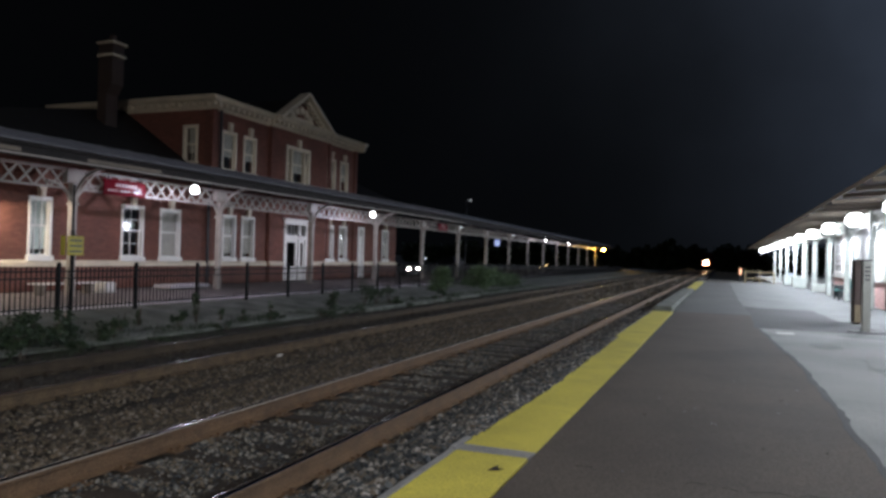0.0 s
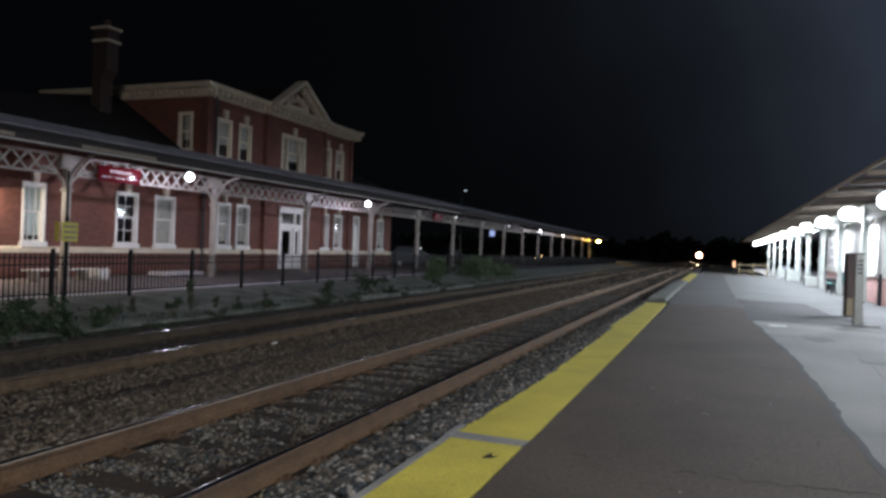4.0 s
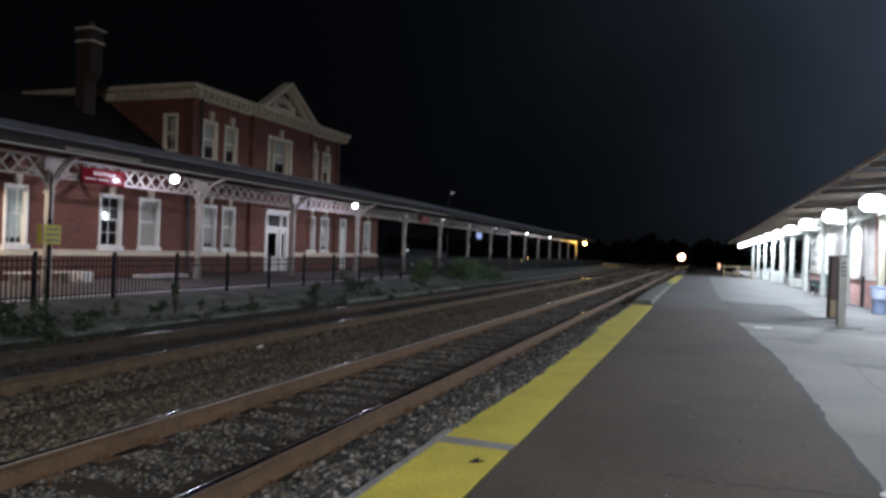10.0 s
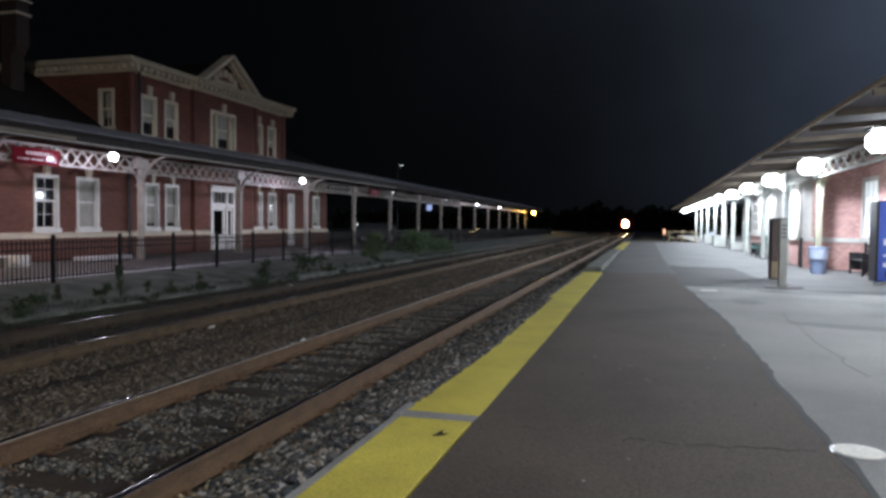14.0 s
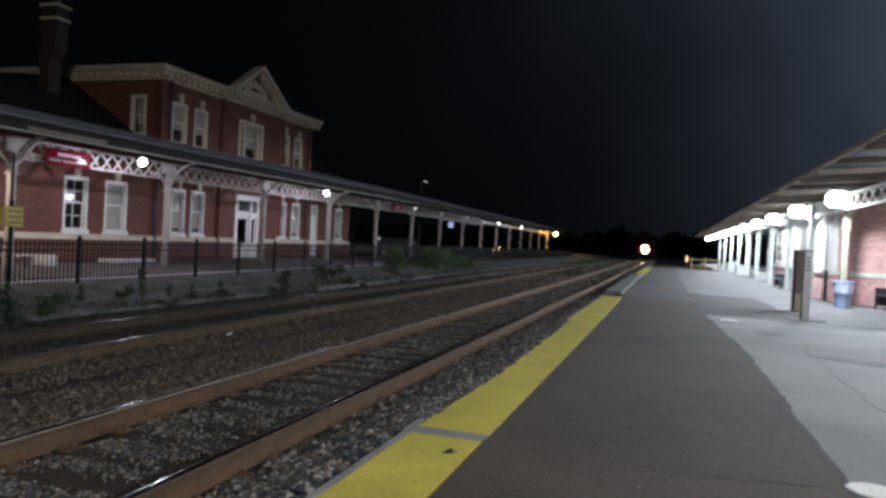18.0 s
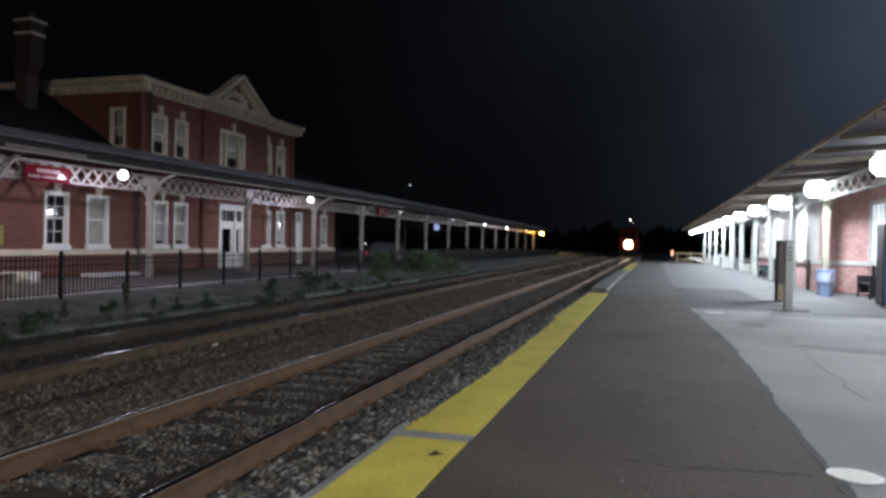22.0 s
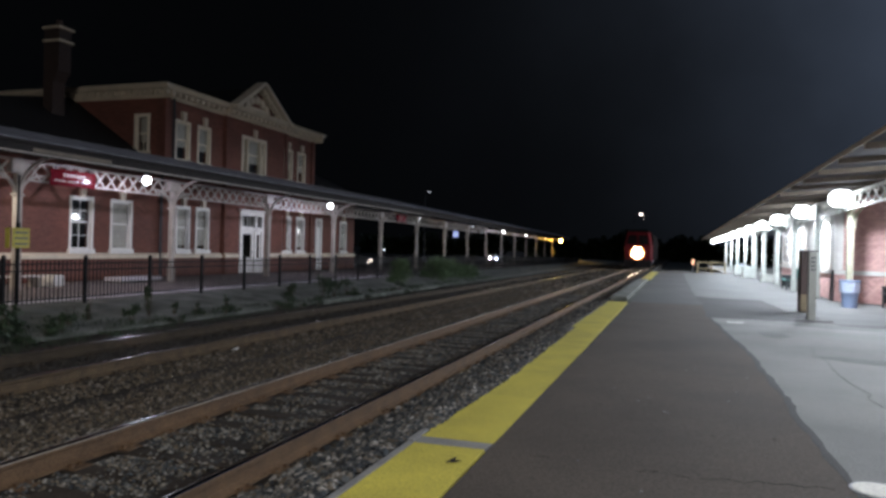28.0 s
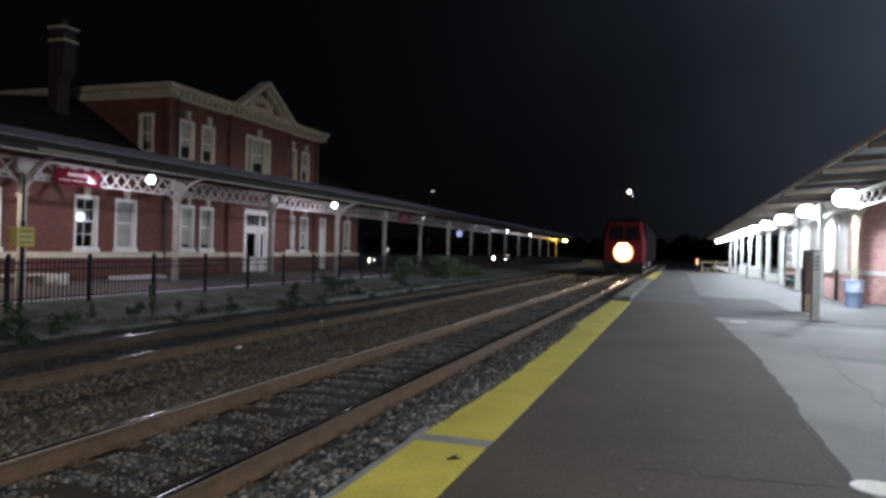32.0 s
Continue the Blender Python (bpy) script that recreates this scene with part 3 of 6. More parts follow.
for y0, y1, dx in ((-22, 4.99, 0.0), (5.01, 6.3, -0.02), (14.03, 21.3, -0.035)):
    part("coping", bm_box(-1.858 + dx, -1.797 + dx, y0 + 0.004, y1 - 0.004, -0.14, -0.002, bev=0.008), PAVING_GREY, platform, "worn grey coping board")


def ragged(y0, y1, x, amp, step, seed):
    rng = random.Random(seed)
    n = max(2, int((y1 - y0) / step))
    return [(x(y0 + (y1 - y0) * i / n) + rng.uniform(-amp, amp) * (0 < i < n), y0 + (y1 - y0) * i / n) for i in range(n + 1)]


def worn_edge(y):
    """The outer edge of the yellow strip, eaten away where the ballast laps over it."""
    return float(np.interp(y, EDGE_Y, EDGE_X)) + 0.005 * math.sin(y * 2.3)


strip = ragged(5.14, 21.4, lambda y: -1.24 - 0.07 * max(0, (y - 9) / 12), 0.008, 0.3, 1)
part("edge_strip", plate(bmesh.new(), strip + ragged(5.14, 21.4, worn_edge, 0.014, 0.12, 2)[::-1], -0.03, 0.0015), YELLOW, platform, "yellow painted edge strip")
strip = ragged(-22, 4.96, lambda y: -1.255, 0.006, 0.3, 3)
part("edge_strip", plate(bmesh.new(), strip + [(-1.787, 4.94), (-1.787, -22)], -0.03, 0.0015), YELLOW, platform, "yellow painted edge strip")
part("strip_joint", plate(bmesh.new(), [(-1.80, 4.945), (-1.26, 4.965), (-1.23, 5.135), (-1.80, 5.135)], -0.03, 0.0), PAVING_GREY, platform, "bare grey joint")
part("edge_strip", bm_box(-1.84, -1.3, 40.5, 57.5, -0.03, 0.004), YELLOW, platform, "faded yellow edge strip")


def seam(y):
    """The wandering line where the asphalt meets the concrete."""
    return 1.09 - 0.30 * min(1, max(0, (y - 11) / 6)) + 0.012 * math.sin(y * 1.7) + 0.008 * math.sin(y * 4.1 + 1) + (0.02 if y < 6.8 else 0.0)


edge = ragged(-22, 17.4, seam, 0.012, 0.22, 5)
part("asphalt", plate(bmesh.new(), [(-1.235, -22)] + edge + [(0.85, 17.4), (-1.235, 17.4)], -0.03, 0.0), ASPHALT, platform, "dark brownish grey asphalt")
part("concrete", plate(bmesh.new(), [(14, -22), (14, 17.4), (0.85, 17.4)] + edge[::-1], -0.03, 0.0), CONCRETE, platform, "pale trowelled concrete")
part("asphalt", plate(bmesh.new(), [(-1.235, 17.405), (0.85, 17.405), (0.95, 19.5), (0.72, 21.6), (-1.235, 21.6)], -0.03, 0.0), ASPHALT, platform, "dark brownish grey asphalt")
bend = [(0.72, 21.605), (0.78, 24.0), (1.05, 25.8), (0.66, 26.3), (0.60, 31.0), (0.55, 40.0), (0.5, 58.0)]
part("concrete", plate(bmesh.new(), [(-1.3, 21.605)] + bend + [(-1.3, 58)], -0.03, 0.0), PATCH, platform, "weathered grey concrete")
part("patch", plate(bmesh.new(), [(14, 17.405), (14, 58), (0.505, 58)] + [(x + 0.004, y) for x, y in bend[-2::-1]] + [(0.724, 21.6), (0.955, 19.5), (0.855, 17.405)], -0.03, 0.0), PATCH_WORN, platform, "pale worn concrete")
rs = random.Random(8)
part("patch", plate(bmesh.new(), ragged(17.44, 25.4, lambda y: 0.70 + 0.05 * math.sin((y - 17.4) * 0.42), 0.03, 0.5, 31) + ragged(17.44, 25.4, lambda y: 3.05 + 0.3 * math.sin(y * 0.8) - 0.22 * max(0, y - 22), 0.06, 0.5, 32)[::-1], -0.002, 0.0025), PATCH_DARK, platform, "darker area of concrete")
part("patch", plate(bmesh.new(), [(x, 17.44 + (x - 3.2) * 0.07) for x in (3.25, 4.4, 5.6, 7.0)] + [(x, 16.75 + rs.uniform(-0.05, 0.05)) for x in (7.0, 6.1, 5.2, 4.3, 3.4)], -0.002, 0.0022), PATCH, platform, "darker area of concrete")
part("platform_wing", prism(bmesh.new(), [(3.7, -0.8), (3.7, -0.004), (14, -0.004), (14, -0.8)], 62.01, 98), CONCRETE, platform, "concrete under the far canopy")
part("paint_mark", plate(bmesh.new(), [(1.08, 16.35), (1.42, 16.40), (1.41, 16.62), (1.07, 16.58)], 0.0025, 0.004), MANHOLE, platform, "small pale paint mark")
part("asphalt", bm_box(-1.3, 14, 58.005, 62, -0.03, 0.0), ASPHALT, platform)
for i, (y0, y1) in enumerate(((22.0, 27.4), (27.44, 32.8), (32.84, 38.2))):
    single("edge_board", bm_box(-1.86, -1.37, y0, y1, -0.02, 0.115, bev=0.015), OLD_CONCRETE, "raised pale boarding block along the platform edge", "edge block", "raised edge blocks")
cover = thing("manhole_cover", "round cream-painted cover set flush in the concrete", "manhole cover", at=(1.245, 5.06, 0.0))
part("rim", rod(bmesh.new(), (0, 0, -0.02), (0, 0, 0.006), 0.165, n=32), STEEL, cover)
part("lid", rod(bmesh.new(), (0, 0, -0.01), (0, 0, 0.010), 0.148, n=32), MANHOLE, cover, "cream-painted lid")
rs = random.Random(19)
part("seam_fill", plate(bmesh.new(), [(seam(y) - 0.035 + rs.uniform(-0.02, 0.02), y) for y in [-2 + 0.2 * k for k in range(97)]] + [(seam(y) + 0.03 + rs.uniform(-0.02, 0.02), y) for y in [-2 + 0.2 * k for k in range(97)]][::-1], -0.002, 0.0018), PATCH_DARK, platform, "smeared edge between asphalt and concrete")
# cracks and joints in the concrete
rng = random.Random(12)
for x0, y0, x1, y1 in ((2.05, 12.6, 1.95, 7.6), (1.8, 17.2, 9.5, 16.2)):
    bm = bmesh.new()
    n = 14
    pts = [(x0 + (x1 - x0) * i / n + rng.uniform(-0.05, 0.05), y0 + (y1 - y0) * i / n + rng.uniform(-0.06, 0.06)) for i in range(n + 1)]
    for a, b in zip(pts, pts[1:]):
        beam(bm, (*a, 0.001), (*b, 0.001), rng.uniform(0.003, 0.006), 0.003)
    part("crack", bm, SOIL, platform, "thin dark crack")
bm = bmesh.new()
pts = [(-1.24 + 0.085 * i + rng.uniform(-0.025, 0.025), 4.98 + rng.uniform(-0.045, 0.045) - 0.10 * math.sin(i / 8.2) * (i < 26)) for i in range(27)]
for i, (a, b) in enumerate(zip(pts, pts[1:])):
    if i > 20 or (i > 12 and rng.random() < 0.6) or rng.random() < 0.3:
        beam(bm, (*a, 0.0), (*b, 0.0), rng.uniform(0.003, 0.007) * (1.7 if i > 20 else 1), 0.003)
part("crack", bm, SOIL, platform, "thin dark crack")
for i in range(26):
    x, y = rng.uniform(-0.9, 0.9), rng.uniform(3.4, 11)
    bm = plate(bmesh.new(), [(x + 0.013 * rng.uniform(.5, 1.2) * math.cos(a), y + 0.02 * rng.uniform(.5, 1.2) * math.sin(a)) for a in [k * math.tau / 7 for k in range(7)]], -0.002, 0.0025)
    part("gum_spot", bm, rng.choice([PATCH, SOIL, CONCRETE]), platform)
part("gum_spot", plate(bmesh.new(), [(-1.42, 4.55), (-1.36, 4.58), (-1.33, 4.63), (-1.37, 4.62), (-1.39, 4.70), (-1.41, 4.62)], 0.003, 0.0065), SOIL, platform, "small dark mark on the yellow strip")

for cx, cy, a, b, s in ((2.75, 11.3, 0.75, 0.28, 1), (3.9, 10.6, 0.7, 0.35, 2), (1.75, 14.4, 0.25, 0.5, 3), (3.2, 16.6, 0.9, 0.4, 4)):
    rs = random.Random(s)
    part("stain", plate(bmesh.new(), [(cx + a * rs.uniform(.8, 1.15) * math.cos(k * math.tau / 22), cy + b * rs.uniform(.8, 1.15) * math.sin(k * math.tau / 22) - 0.2 * a * math.cos(k * math.tau / 22)) for k in range(22)], -0.003, 0.0025), PATCH_WORN, platform, "darker worn patch")

# far side: sloping concrete, fence kerb, paving in front of the station house
far_platform = thing("far_platform", "old concrete platform slope and paving beside the station house", "platform", kind="structure")
part("slope", prism(bmesh.new(), [(-10.2, -0.8), (-10.2, -0.30), (-10.3, -0.26), (-10.9, -0.20), (-12.35, -0.02), (-12.75, 0.0), (-13.2, 0.0), (-13.2, -0.8)], -2, 130), OLD_CONCRETE, far_platform, "weathered sloping concrete with weeds")
part("paving", plate(bmesh.new(), [(-14.205, -2), (-14.205, 130), (-19.0, 130), (-19.0, -2)], -0.8, -0.004), PAVING, far_platform, "worn brown brick paving")
part("paving_edge", plate(bmesh.new(), [(-13.205, -2), (-13.205, 130), (-14.2, 130), (-14.2, -2)], -0.8, -0.002), PALE_EDGE, far_platform, "pale concrete edge of the paving")
part("kerb", bm_box(-10.35, -10.0, 19.2, 30.0, -0.4, -0.235, bev=0.02), OLD_CONCRETE, far_platform, "old pale edging stone")
single("road", plate(bmesh.new(), [(-19.005, 41.6), (-19.005, 140), (-70, 140), (-70, 41.6)], -0.8, -0.45), ASPHALT, "dark asphalt car park beyond the station house", "road", kind="structure")


# ---- station house ----
FX = -19.3
house = thing("station_house", "two-storey red brick station house with cream cornice and gable", "building")


def wall_grid(bm, axis, plane, thick, a0, a1, z0, z1, holes):
    """An upright wall with real openings. axis 'x': the wall stands in the plane x = plane and runs along y."""
    ca = sorted({a0, a1, *[h[0] for h in holes], *[h[1] for h in holes]})
    cz = sorted({z0, z1, *[h[2] for h in holes], *[h[3] for h in holes]})
    def solid(i, j):
        if not (0 <= i < len(ca) - 1 and 0 <= j < len(cz) - 1):
            return False
        am, zm = (ca[i] + ca[i + 1]) / 2, (cz[j] + cz[j + 1]) / 2
        return not any(h[0] < am < h[1] and h[2] < zm < h[3] for h in holes)
    def v(a, z, d):
        p = plane + d
        return (p, a, z) if axis == "x" else (a, p, z)
    def quad(*c):
        bm.faces.new([bm.verts.new(v(*q)) for q in c])
    for i in range(len(ca) - 1):
        for j in range(len(cz) - 1):
            if not solid(i, j):
                continue
            A, B, C, D = ca[i], ca[i + 1], cz[j], cz[j + 1]
            for d in (0, -thick):
                quad((A, C, d), (B, C, d), (B, D, d), (A, D, d))
            for (di, dj), e in (((-1, 0), ((A, C), (A, D))), ((1, 0), ((B, C), (B, D))), ((0, -1), ((A, C), (B, C))), ((0, 1), ((A, D), (B, D)))):
                if not solid(i + di, j + dj):
                    (p, q), (r, s) = e
                    quad((p, q, 0), (r, s, 0), (r, s, -thick), (p, q, -thick))
    bmesh.ops.remove_doubles(bm, verts=bm.verts, dist=0.0005)
    return bm


def window(parent, y, w, z0, z1, x, cols=1, rows=1, blind=CURTAIN, blind_to=0.0, keystone=True, casing=0.08, label="white sash window", trim=WINDOW_WHITE):
    """A sash window in an x-facing wall: casing, sashes, glazing bars, panes, sill, keystone, blind."""
    win = part("window", bmesh.new(), trim, parent, label)
    ya, yb = y - w / 2, y + w / 2
    bm = bmesh.new()
    for a, b, c, d in ((ya, ya + casing, z0, z1), (yb - casing, yb, z0, z1), (ya + casing, yb - casing, z1 - casing * 1.1, z1)):
        box(bm, x - 0.12, x + 0.035, a, b, c, d)
    part("frame", bm, trim, win)
    part("sill", bm_box(x - 0.12, x + 0.10, ya - 0.05, yb + 0.05, z0 - 0.02, z0 + 0.15, bev=0.012), trim, win)
    zm = (z0 + 0.15 + z1) / 2
    for k, (c, d, off) in enumerate(((zm, z1 - casing * 1.1, -0.05), (z0 + 0.15, zm + 0.03, -0.085))):
        sash = bmesh.new()
        a, b, s = ya + casing, yb - casing, 0.045
        box(sash, x + off - 0.035, x + off, a, a + s, c, d)
        box(sash, x + off - 0.035, x + off, b - s, b, c, d)
        box(sash, x + off - 0.035, x + off, a + s, b - s, c, c + s)
        box(sash, x + off - 0.035, x + off, a + s, b - s, d - s, d)
        for i in range(1, cols):
            q = a + (b - a) * i / cols
            box(sash, x + off - 0.03, x + off - 0.004, q - 0.013, q + 0.013, c + s, d - s)
        for i in range(1, rows):
            q = c + (d - c) * i / rows
            box(sash, x + off - 0.028, x + off - 0.006, a + s, b - s, q - 0.013, q + 0.013)
        part("sash", sash, trim, win)
        part("pane", bm_box(x + off - 0.020, x + off - 0.014, a + s, b - s, c + s, d - s), GLASS, win).visible_shadow = False
    if keystone:
        bm = plate(bmesh.new(), [(-0.09, 0), (0.09, 0), (0.13, 0.36), (-0.13, 0.36)], 0, 0.15)
        for v in bm.verts:
            v.co = Vector((x - 0.04 + v.co.z, y + v.co.x, z1 + v.co.y))
        part("keystone", bm, TRIM, win, "cream keystone")
    if blind:
        bm = bmesh.new()
        n = 14
        pts = [(x - 0.135 + 0.014 * (i % 2), ya + casing + (w - 2 * casing) * i / n) for i in range(n + 1)]
        zb = z0 + 0.15 + blind_to * (z1 - z0)
        a = [bm.verts.new((p, q, zb)) for p, q in pts]
        b = [bm.verts.new((p, q, z1 - 0.1)) for p, q in pts]
        for i in range(n):
            bm.faces.new((a[i], a[i + 1], b[i + 1], b[i]))
        part("blind", bm, blind, win, "pale drawn curtain")
    return win


LOW = [(15.6, 0.80), (19.23, 1.02), (21.06, 1.06), (24.47, 0.86), (25.73, 0.90), (32.6, 0.92), (34.07, 0.86), (39.25, 0.88), (11.6, 0.95), (9.0, 0.95)]
UP = [(24.33, 0.92), (25.71, 0.88), (32.63, 0.88), (34.0, 0.84)]
Z_LOW, Z_UP = (0.93, 2.87), (4.60, 6.34)
PAV = (27.1, 32.0)   # the projecting middle bay
PX = FX + 0.16
T = 0.34
# ground floor and upper floor walls, seen from the tracks
low_holes = [(y - w / 2, y + w / 2, *Z_LOW) for y, w in LOW]
part("wall", wall_grid(bmesh.new(), "x", FX, T, 4.0, PAV[0], 0, 4.5, [h for h in low_holes if h[1] < PAV[0]]), BRICK, house)
part("wall", wall_grid(bmesh.new(), "x", FX, T, PAV[1], 40.8, 0, 4.5, [h for h in low_holes if h[0] > PAV[1]] + [(35.84, 36.44, 0.0, 2.82)]), BRICK, house)
part("wall", wall_grid(bmesh.new(), "x", FX, T, 23.2, PAV[0], 4.5, 7.15, [(y - w / 2, y + w / 2, *Z_UP) for y, w in UP[:2]]), BRICK, house)
part("wall", wall_grid(bmesh.new(), "x", FX, T, PAV[1], 35.33, 4.5, 7.15, [(y - w / 2, y + w / 2, *Z_UP) for y, w in UP[2:]]), BRICK, house)
part("wall", wall_grid(bmesh.new(), "x", PX, T + 0.16, *PAV, 0, 7.15, [(28.26, 30.22, 0.03, 2.87), (28.26, 30.3, 4.56, 6.4)]), BRICK, house, "projecting red brick middle bay")
side_hole = (-20.7, -19.96, 4.92, 6.46)
part("wall", wall_grid(bmesh.new(), "y", 23.2, -T, -28.0, FX - T, 0.0, 7.15, [side_hole]), BRICK, house)
part("wall", bm_box(-28.0, FX - T, 35.33 - T, 35.33, 0, 7.15), BRICK, house)
part("wall", bm_box(-28.0 - T, -28.0, 4.0, 40.8, 0, 4.5), BRICK, house)
part("wall", bm_box(-28.0 - T, -28.0, 23.2, 35.33, 4.5, 7.15), BRICK, house)
part("wall", bm_box(-28.0, FX - T, 40.8 - T, 40.8, 0, 4.5), BRICK, house)
part("wall", bm_box(-28.0, FX - T, 4.0, 4.0 + T, 0, 4.5), BRICK, house)
# Backdrops and floors, coloured dark in place of unlit room interiors.
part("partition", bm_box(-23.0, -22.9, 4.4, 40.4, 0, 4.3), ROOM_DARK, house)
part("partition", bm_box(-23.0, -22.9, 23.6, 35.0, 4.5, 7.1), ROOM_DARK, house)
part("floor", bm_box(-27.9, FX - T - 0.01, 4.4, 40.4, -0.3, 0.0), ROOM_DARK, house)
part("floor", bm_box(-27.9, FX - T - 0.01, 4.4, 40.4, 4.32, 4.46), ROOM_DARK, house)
# water table, plinth, corner pilasters
for a, b, x in ((4.0, 23.15, FX), (23.25, PAV[0] - 0.01, FX), (PAV[0], 28.12, PX), (30.36, PAV[1], PX), (PAV[1] + 0.01, 35.75, FX), (36.55, 40.8, FX)):
    part("plinth", bm_box(x, x + 0.07, a, b, 0, 0.74), BRICK, house)
    part("water_table", prism(bmesh.new(), [(x, 0.74), (x + 0.11, 0.74), (x + 0.11, 0.86), (x, 0.94)], a, b), TRIM, house, "cream stone water table")
for y, x, z in ((23.32, FX, 7.1), (27.2, FX, 7.1), (32.36, FX, 7.1), (35.2, FX, 7.1)):
    part("pilaster", bm_box(x, x + 0.09, y - 0.13, y + 0.13, 0.95, z), BRICK, house)
part("downpipe", rod(bmesh.new(), (FX + 0.1, 23.05, 0), (FX + 0.1, 23.05, 4.4), 0.05), STEEL_DARK, house, "dark downpipe")
part("downpipe", rod(bmesh.new(), (FX + 0.14, 23.62, 4.4), (FX + 0.14, 23.62, 7.1), 0.05), STEEL_DARK, house, "dark downpipe")
# windows
for i, (y, w) in enumerate(LOW):
    bright = i in (0,)
    window(house, y, w, *Z_LOW, FX, cols=3 if bright else (2 if i in (1,) else 1), rows=2 if i in (1,) else 1, blind=BLIND_LIT if bright else (None if i == 1 else CURTAIN),
           blind_to=0.10 if bright else (0.0 if i == 2 else 0.09), label="tall white sash window with drawn blind" if i != 1 else "tall white sash window with small dark panes")
for y, w in UP:
    window(house, y, w, *Z_UP, FX, blind_to=0.30, label="upper white sash window with half-drawn blind", trim=LAMPLIT_CREAM)
w3 = window(house, 29.28, 2.04, 4.56, 6.4, PX, blind_to=0.25, casing=0.12, label="wide upper triple sash window", trim=LAMPLIT_CREAM)
for y in (28.74, 29.82):
    part("mullion", bm_box(PX - 0.12, PX + 0.03, y - 0.07, y + 0.07, 4.7, 6.25), TRIM, w3)
# the side window looks towards -y
sw = part("window", bmesh.new(), TRIM, house, "narrow white side window")
bm = bmesh.new()
for a, b, c, d in ((-20.7, -20.58, 4.92, 6.46), (-20.08, -19.96, 4.92, 6.46), (-20.58, -20.08, 6.34, 6.46)):
    box(bm, a, b, 23.16, 23.3, c, d)
part("frame", bm, LAMPLIT_CREAM, sw)
part("sill", bm_box(-20.75, -19.91, 23.10, 23.3, 4.88, 4.98, bev=0.01), LAMPLIT_CREAM, sw)
part("sash", bm_box(-20.58, -20.08, 23.28, 23.31, 5.66, 5.72), LAMPLIT_CREAM, sw)
part("sash", bm_box(-20.34, -20.31, 23.285, 23.305, 4.98, 5.66), LAMPLIT_CREAM, sw)
part("pane", bm_box(-20.58, -20.08, 23.311, 23.317, 4.98, 6.34), GLASS, sw).visible_shadow = False
part("blind", bm_box(-20.58, -20.08, 23.42, 23.43, 5.36, 6.34), CURTAIN, sw)
# doors
door = part("door", bmesh.new(), WINDOW_WHITE, house, "white double door with sidelight and transom")
bm = bmesh.new()
for a, b, c, d in ((28.26, 28.42, 0.03, 2.87), (30.06, 30.22, 0.03, 2.87), (28.42, 30.06, 2.70, 2.87), (28.42, 30.06, 1.98, 2.14), (29.48, 29.62, 0.03, 2.70)):
    box(bm, PX - 0.12, PX + 0.04, a, b, c, d)
part("frame", bm, WINDOW_WHITE, door)
part("cornice", bm_box(PX - 0.02, PX + 0.16, 28.16, 30.32, 2.871, 2.97, bev=0.015), WINDOW_WHITE, door)
for a, b in ((28.42, 29.48), (29.62, 30.06)):
    leaf = bmesh.new()
    e = 0.17 if a < 29 else 0.09
    box(leaf, PX - 0.09, PX - 0.045, a, b, 0.03, 0.72)
    box(leaf, PX - 0.09, PX - 0.045, a, a + e, 0.72, 1.98)
    box(leaf, PX - 0.09, PX - 0.045, b - e, b, 0.72, 1.98)
    box(leaf, PX - 0.09, PX - 0.045, a + e, b - e, 1.84, 1.98)
    box(leaf, PX - 0.045, PX - 0.03, a + 0.14, b - 0.14, 0.2, 0.56)
    part("leaf", leaf, WINDOW_WHITE, door)
    part("pane", bm_box(PX - 0.07, PX - 0.064, a + e, b - e, 0.72, 1.84), GLASS_DULL, door).visible_shadow = False
    n = 4 if a < 29 else 2
    tr = bmesh.new()
    for i in range(1, n):
        q = a + (b - a) * i / n
        box(tr, PX - 0.09, PX - 0.05, q - 0.015, q + 0.015, 2.14, 2.70)
    box(tr, PX - 0.09, PX - 0.05, a, b, 2.14, 2.19)
    part("transom_bars", tr, WINDOW_WHITE, door)
    part("pane", bm_box(PX - 0.075, PX - 0.069, a, b, 2.19, 2.70), GLASS_DULL, door).visible_shadow = False
part("door_handle", rod(bmesh.new(), (PX - 0.03, 29.36, 0.98), (PX + 0.03, 29.36, 0.98), 0.03), STEEL, door, "small metal knob")
part("step", bm_box(PX, PX + 0.5, 28.16, 30.32, -0.003, 0.03, bev=0.01), OLD_CONCRETE, door)
door = part("door", bmesh.new(), WINDOW_WHITE, house, "narrow white service door")
part("leaf", bm_box(FX - 0.12, FX - 0.05, 35.86, 36.42, 0.01, 2.4), WINDOW_WHITE, door)
part("transom", bm_box(FX - 0.12, FX - 0.07, 35.86, 36.42, 2.405, 2.8), CURTAIN, door)
bm = bmesh.new()
for a, b, c, d in ((35.78, 35.9, 0, 2.9), (36.38, 36.5, 0, 2.9), (35.9, 36.38, 2.8, 2.9)):
    box(bm, FX - 0.05, FX + 0.04, a, b, c, d)
part("frame", bm, WINDOW_WHITE, door)


